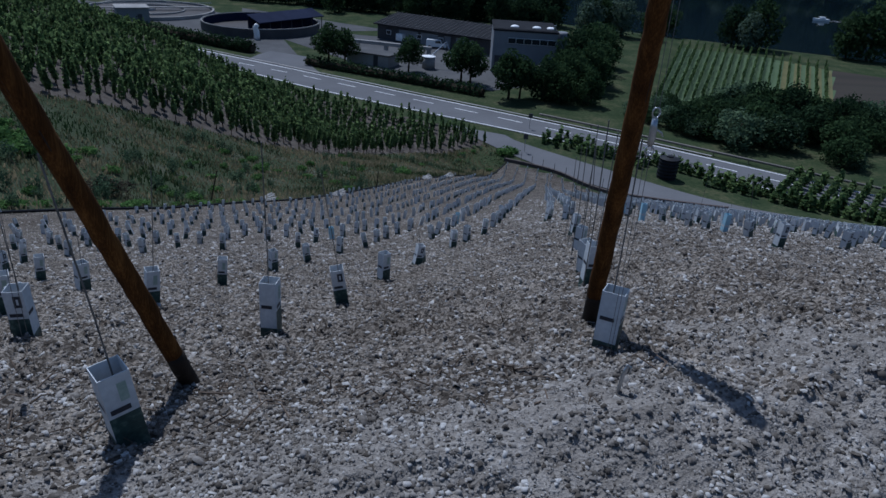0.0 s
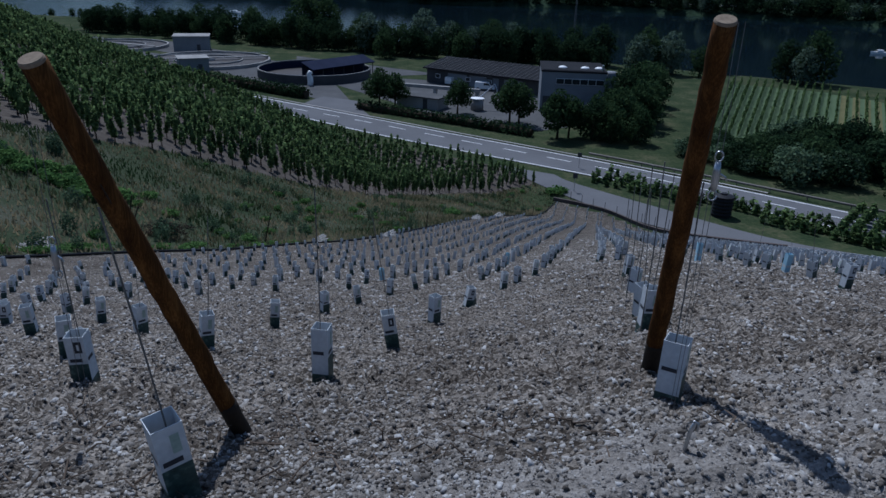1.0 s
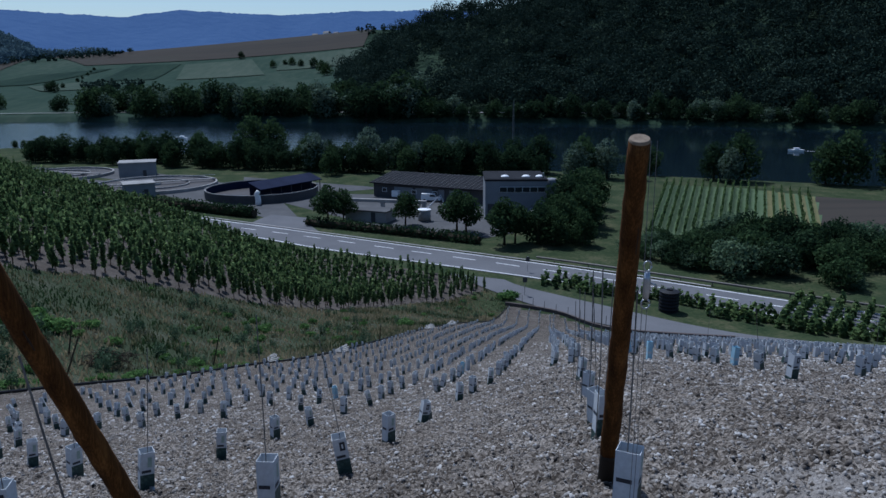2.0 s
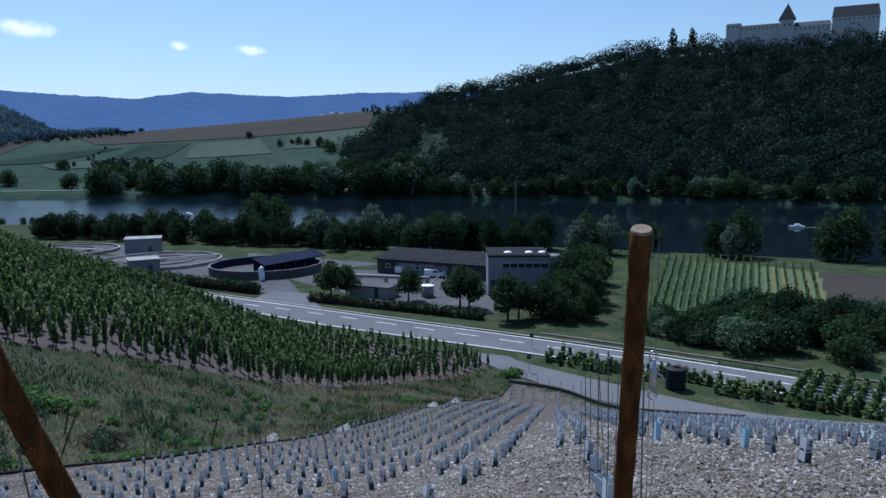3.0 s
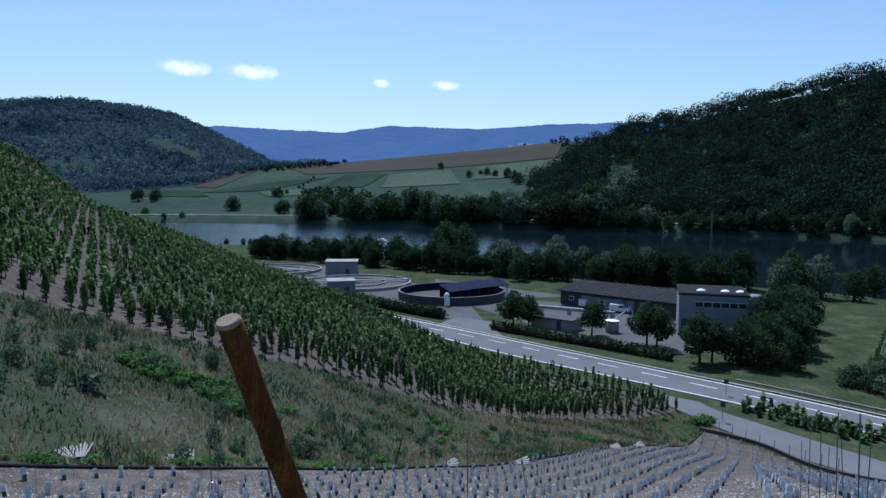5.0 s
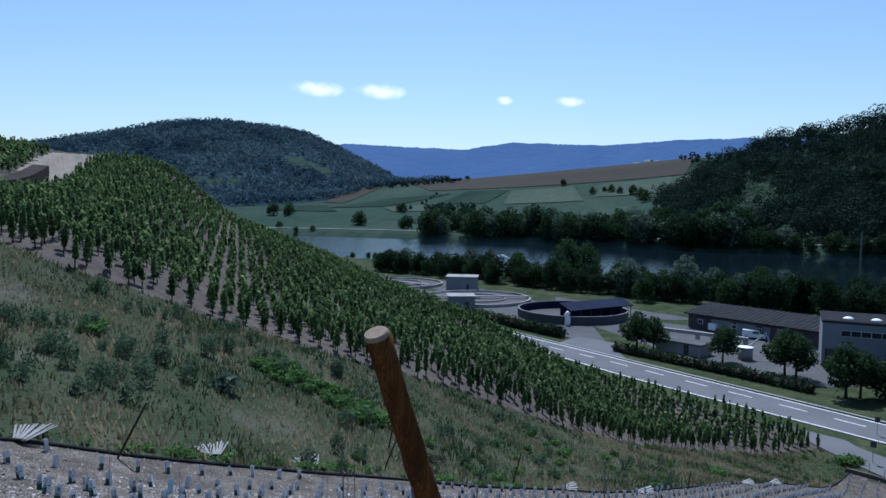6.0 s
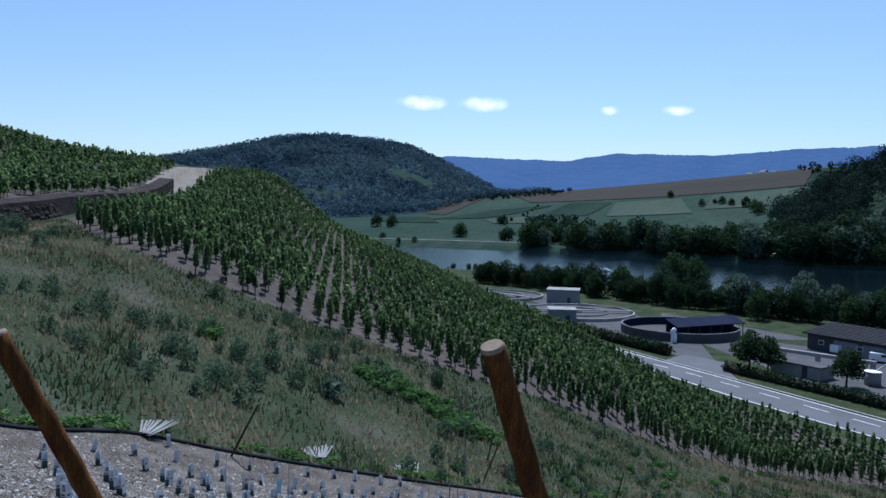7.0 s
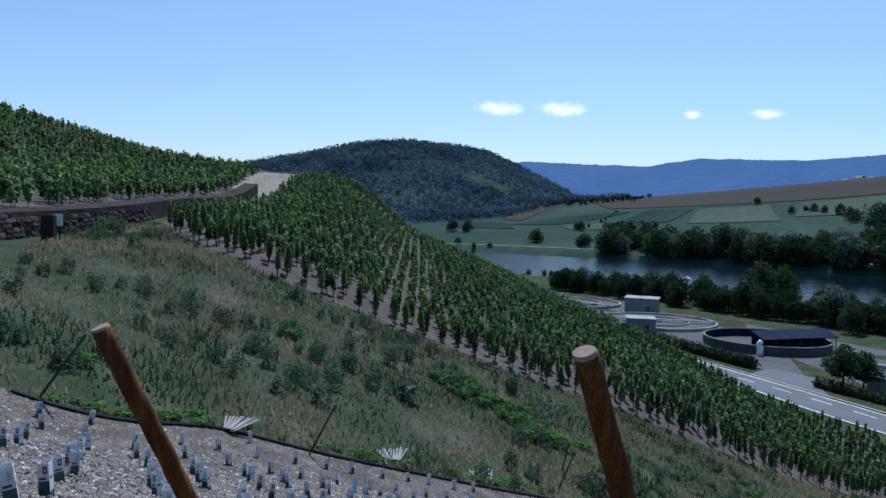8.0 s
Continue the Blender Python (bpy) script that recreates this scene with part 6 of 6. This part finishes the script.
wall_bar(-15.5, 154, 3.5, 148.5, 2.9, "concrete pipe bridge across the works yard")
drum = thing("sludge_container", (2.9, 141.0, VALLEY), "round grey container with a white lid", "container")
v, f = tube_mesh([(0, 0, 0), (0, 0, 2.3)], [1.3, 1.3], 18)
mesh_part("body", v, f, M_CONCRETE, drum, smooth_it=True)
v, f = tube_mesh([(0, 0, 2.3), (0, 0, 2.42), (0, 0, 2.6)], [1.4, 1.4, 0.4], 18)
mesh_part("lid", v, f, M_WHITE, drum)
v, f = tube_mesh([(0.5, 0.5, 2.4), (3.4, 1.6, 5.0), (5.2, -0.4, 1.0)], [0.16, 0.16, 0.16], 8)
mesh_part("conveyor", v, f, M_STEEL, drum)


def van(x, y, turn, label):
    root = thing("van", (x, y, VALLEY + 0.05), label, "van", "vans in the works yard", turn=turn)
    prof = [(-2.3, 0.35), (2.3, 0.35), (2.35, 0.95), (1.5, 1.15), (0.95, 1.85), (-2.25, 1.9), (-2.35, 1.0)]
    n = len(prof)
    v = [(p[0], s * 0.9, p[1]) for s in (-1, 1) for p in prof]
    f = [tuple(range(n)), tuple(range(2 * n - 1, n - 1, -1))] + [(k, n + k, n + (k + 1) % n, (k + 1) % n) for k in range(n)]
    body = mesh_part("body", v, f, M_WHITE, root)
    for s in (-0.91, 0.91):
        mesh_part("side_window", [(-0.2, s, 1.2), (1.25, s, 1.2), (0.85, s, 1.7), (-0.2, s, 1.7)], [(0, 1, 2, 3)], M_GLASS, body)
    mesh_part("windscreen", [(1.53, -0.8, 1.17), (1.53, 0.8, 1.17), (1.0, 0.75, 1.8), (1.0, -0.75, 1.8)], [(0, 1, 2, 3)], M_GLASS, body)
    for wx in (-1.5, 1.5):
        for wy in (-0.85, 0.85):
            vv, ff = tube_mesh([(wx, wy - 0.1, 0.33), (wx, wy + 0.1, 0.33)], [0.33, 0.33], 14)
            wheel = mesh_part("wheel", vv, ff, M_BLACK, root)
            vv, ff = tube_mesh([(wx, wy - 0.11, 0.33), (wx, wy + 0.11, 0.33)], [0.18, 0.18], 10)
            mesh_part("rim", vv, ff, M_STEEL, wheel)


van(-2.6, 171.0, 60, "white van parked in front of the workshop")
van(5.0, 164.3, -10, "white van with dark windows in the yard")
van(2.2, 169.0, -15, "small white vehicle beside the workshop wall")

# ---- river-side vineyard beyond the road ----
rng = np.random.default_rng(17)
xs, ys = [], []
for k in range(19):
    a = np.array((44.5, 124.6)) + np.array((17.5, -0.8)) * k / 11 if k < 12 else np.array((62, 123.7)) + np.array((10.9, -8.3)) * (k - 11) / 8
    b = np.array((69.6, 185)) + np.array((18.7, -8.2)) * k / 11 if k < 12 else np.array((88.3, 177)) + np.array((9.7, -14.9)) * (k - 11) / 8
    n = int(np.hypot(*(b - a)) / (0.7 if k < 12 else 1.6))
    t = np.linspace(0, 1, n)
    xs.append(a[0] + (b[0] - a[0]) * t)
    ys.append(a[1] + (b[1] - a[1]) * t)
xs, ys = np.concatenate(xs), np.concatenate(ys)
vine_mass("river_vineyard", xs, ys, ground_z(xs, ys), "straight green vine rows beside the river", 24, 0.7)
# young vines on the strip between lane and road, and the lower vineyard to the side
xs, ys = [], []
for k in range(4):
    t = np.linspace(0, 1, 40)
    xs.append(18.6 + (52 - 18.6) * t + 0.9 * k)
    ys.append(93.5 + (67 - 93.5) * t + 0.9 * k)
xs, ys = np.concatenate(xs), np.concatenate(ys)
keep = (rng.random(len(xs)) > 0.3) & ~((np.abs(xs - 32) < 2) & (np.abs(ys - 82) < 3))
vine_mass("lane_vines", xs[keep], ys[keep], ground_z(xs[keep], ys[keep]) - 0.5, "young green vines on the strip beside the lane", 40, 1.6)
gx, gy = np.meshgrid(np.arange(0, 30), np.arange(0, 9))
xs, ys = 43 + gx * 1.3 + 0.9 * gy, 75 - gx * 1.0 + 1.1 * gy
xs, ys = xs.ravel(), ys.ravel()
vine_mass("lower_vineyard", xs, ys, ground_z(xs, ys) - 0.2, "dense dark vines below the slate field", 40, 1.5)

# black water tank beside the lane, road sign, marker posts
tank = thing("water_tank", on_ground(32.2, 81.4), "black ribbed plastic water tank beside the lane", "tank")
v, f = tube_mesh([(0, 0, 0), *[(0, 0, 0.15 + 0.22 * k) for k in range(12)], (0, 0, 2.75)], [1.2, *[1.25 if k % 2 else 1.16 for k in range(12)], 0.6], 22)
mesh_part("body", v, f, M_BLACK, tank, smooth_it=False)
v, f = tube_mesh([(0, 0, 2.72), (0, 0, 2.9)], [0.4, 0.4], 14)
mesh_part("lid", v, f, M_BLACK, tank)
for x, y, h in ((15.3, 89.0, 2.6), (17.6, 100.6, 2.4)):
    s = thing("road_sign", on_ground(x, y), "small dark road sign on a thin post", "sign", "road signs at the junction")
    v, f = tube_mesh([(0, 0, -0.2), (0, 0, h)], [0.04, 0.04], 8)
    mesh_part("post", v, f, M_STEEL, s)
    part("plate", box_bm(0.6, 0.05, 0.7, (0, -0.06, h - 0.75), 0.01), M_DARKWALL, s)
mast = thing("mast", (34.3, 232, VALLEY - 1), "thin dark lattice mast on the river bank", "mast")
for dx, dy in ((-0.4, -0.4), (0.4, -0.4), (0, 0.45)):
    v, f = tube_mesh([(dx, dy, 0), (dx * 0.4, dy * 0.4, 22)], [0.09, 0.06], 6)
    mesh_part("leg", v, f, M_WIRE, mast)
for k in range(14):
    z = 1.2 + 1.5 * k
    w = 0.8 * (1 - 0.6 * z / 22)
    v, f = tube_mesh([(-w / 2, -w / 2, z), (w / 2, -w / 2, z + 0.7), (0, w / 2, z + 1.4)], [0.04] * 3, 5)
    mesh_part("brace", v, f, M_WIRE, mast)

# motor boats on the river
def boat(x, y, turn, label):
    root = thing("motor_boat", (x, y, RIVER), label, "boat", "motor boats on the river", turn=turn)
    hull = [(-3.2, 1.1), (1.2, 1.1), (2.6, 0.6), (3.4, 0.0), (2.6, -0.6), (1.2, -1.1), (-3.2, -1.1)]
    n = len(hull)
    v = [(p * 0.93, q * 0.8, -0.2) for p, q in hull] + [(p, q, 0.75 + 0.08 * max(0, p)) for p, q in hull]
    mesh_part("hull", v, [tuple(range(n - 1, -1, -1)), tuple(range(n, 2 * n))] + [(k, (k + 1) % n, n + (k + 1) % n, n + k) for k in range(n)], M_WHITE, root)
    cabin = part("cabin", box_bm(2.2, 1.5, 0.8, (-0.3, 0, 0.78), 0.12), M_WHITE, root)
    part("windscreen", box_bm(0.06, 1.3, 0.45, (0.82, 0, 0.98), 0.01), M_GLASS, cabin, "dark windscreen")
    wake = bmesh.new()
    for side in (-1, 1):
        wake.faces.new([wake.verts.new(p) for p in ((-3.0, side * 0.8, 0.04), (-3.0, side * 1.0, 0.04), (-11, side * 1.7, 0.04), (-11, side * 1.4, 0.04))])
    part("wake", wake, M_PAINT, root, "white foam of the wake")


boat(-126.5, 397.6, 160, "white motor boat with foam behind on the river")
boat(165.5, 293.8, 175, "white motor boat crossing the dark river")

# far shore road
line = np.array([(math.sin(radians(a)) * (float(np.interp(a, *SHORE)) + 17), math.cos(radians(a)) * (float(np.interp(a, *SHORE)) + 17)) for a in np.arange(-40, 44, 1.0)])
line2 = np.array([(math.sin(radians(a)) * (float(np.interp(a, *SHORE)) + 23), math.cos(radians(a)) * (float(np.interp(a, *SHORE)) + 23)) for a in np.arange(-40, 44, 1.0)])
ribbon("far_road", line, line2, M_CONCRETE, 0.7, "pale road along the far shore", "road", 2)


# ---- castle on the hill ----
def castle():
    az = 28.0
    r = float(np.interp(az, *SHORE)) + 322
    x, y = math.sin(radians(az)) * r, math.cos(radians(az)) * r
    root = thing("castle", on_ground(x, y, 5.0), "pale stone castle with slate roofs on the hill crest", "castle", turn=-az)
    def wing(cx, w, h, roof_h, d=12, dz=0.0):
        part("wall", box_bm(w, d, h, (cx, 0, dz - 8), 0.1), M_CASTLE, root)
        v = [(cx - w / 2 - 0.4, -d / 2 - 0.4, h + dz - 8), (cx + w / 2 + 0.4, -d / 2 - 0.4, h + dz - 8), (cx + w / 2 + 0.4, d / 2 + 0.4, h + dz - 8), (cx - w / 2 - 0.4, d / 2 + 0.4, h + dz - 8), (cx - w / 2 + 1, 0, h + dz - 8 + roof_h), (cx + w / 2 - 1, 0, h + dz - 8 + roof_h)]
        mesh_part("roof", v, [(0, 1, 5, 4), (1, 2, 5), (2, 3, 4, 5), (3, 0, 4), (3, 2, 1, 0)], M_SLATEROOF, root)
        for k in range(int(w / 4)):
            part("window", box_bm(1.1, 0.3, 1.8, (cx - w / 2 + 2.5 + 4 * k, -d / 2 - 0.02, dz + h - 11.5)), M_GLASS, root)
    wing(-50, 14, 31, 2)
    wing(-25, 38, 28, 2)
    wing(22.5, 33, 24, 5)
    wing(60, 40, 30, 11)
    part("tower", box_bm(12.5, 12, 32, (0, -2, -8), 0.2), M_CASTLE, root)
    v = [(-7.8, -9.6, 24), (7.8, -9.6, 24), (7.8, 5.6, 24), (-7.8, 5.6, 24), (0, -2, 40)]
    spire = mesh_part("spire", v, [(0, 1, 4), (1, 2, 4), (2, 3, 4), (3, 0, 4), (3, 2, 1, 0)], M_SLATEROOF, root)
    v, f = tube_mesh([(0, -2, 39.5), (0, -2, 42)], [0.25, 0.15], 6)
    mesh_part("finial", v, f, M_STEEL, spire)
    for k in range(2):
        part("window", box_bm(1.4, 0.3, 2.6, (-2.5 + 5 * k, -8.6, 17)), M_GLASS, root)


castle()
rng = random.Random(31)
for k, (az, r, s) in enumerate([(-6.3, 1480, 1.1), (-5.6, 1490, 0.8), (-7.2, 1500, 0.9), (-3.8, 1500, 0.8), (-4.6, 1510, 0.8)]):
    x, y = math.sin(radians(az)) * r, math.cos(radians(az)) * r
    h = thing("village_house", on_ground(x, y, 0), "small white house on the far plateau", "house", "houses of the far village", turn=rng.uniform(-30, 30))
    part("wall", box_bm(12 * s, 9 * s, 6 * s, (0, 0, -1), 0.1), M_WHITE, h)
    v = [(-6.4 * s, -5 * s, 5 * s), (6.4 * s, -5 * s, 5 * s), (6.4 * s, 5 * s, 5 * s), (-6.4 * s, 5 * s, 5 * s), (-6.4 * s, 0, 8.5 * s), (6.4 * s, 0, 8.5 * s)]
    mesh_part("roof", v, [(0, 1, 5, 4), (2, 3, 4, 5), (1, 2, 5), (3, 0, 4), (3, 2, 1, 0)], M_SLATEROOF, h)


# ---- the farthest ridge, its haze painted on as blue glow, and small clouds ----
def far_ridge():
    az = np.arange(-100, 60, 0.12)
    el = np.interp(az, *RIDGE)
    v, f = [], []
    for k, (a, e) in enumerate(zip(az, el)):
        top = 4300 * math.tan(radians(e)) + 5 * noise.noise(Vector((a * 0.8, 0, 0))) + 4 * noise.noise(Vector((a * 5, 3, 0))) + 2.5 * noise.noise(Vector((a * 19, 7, 0)))
        for q, rr in ((0.0, 2700), (0.35, 3300), (0.62, 3700), (0.85, 4050), (1.0, 4300)):
            w = (1 - q) * q * 4 * 60 * noise.noise(Vector((a * 0.35, q * 3, 5)))
            v.append((math.sin(radians(a)) * rr, math.cos(radians(a)) * rr, -30 + (top + 30) * q * (0.7 + 0.3 * q) + w))
    for k in range(len(az) - 1):
        for q in range(4):
            f.append((5 * k + q, 5 * k + 5 + q, 5 * k + 6 + q, 5 * k + 1 + q))
    tagged(mesh_part("backdrop", v, f, M_RIDGE_HAZE, smooth_it=True), "far wooded ridge along the horizon, painted haze blue", "hills", kind="structure")


far_ridge()


def cloud(az, el, wide, high, seed):
    rng = np.random.default_rng(seed)
    r = 4600
    x, y, z = math.sin(radians(az)) * r, math.cos(radians(az)) * r, r * math.tan(radians(el))
    bm = bmesh.new()
    bmesh.ops.create_grid(bm, x_segments=24, y_segments=12, size=0.5)
    bm.transform(Matrix.Diagonal((wide, high, 1, 1)))
    ob = part("cloud", bm, M_CLOUD)
    ob.matrix_basis = pose(x, y, z, 90, 0, -az)
    tagged(ob, "small white fair-weather cloud in blue sky", "cloud", kind="structure")


for az, el, w, h, s in [(-32.6, 8.95, 700, 210, 1), (-27.6, 8.9, 700, 210, 2), (-17.6, 8.35, 240, 130, 3), (-12.4, 8.2, 400, 140, 4)]:
    cloud(az, el, w, h, s)
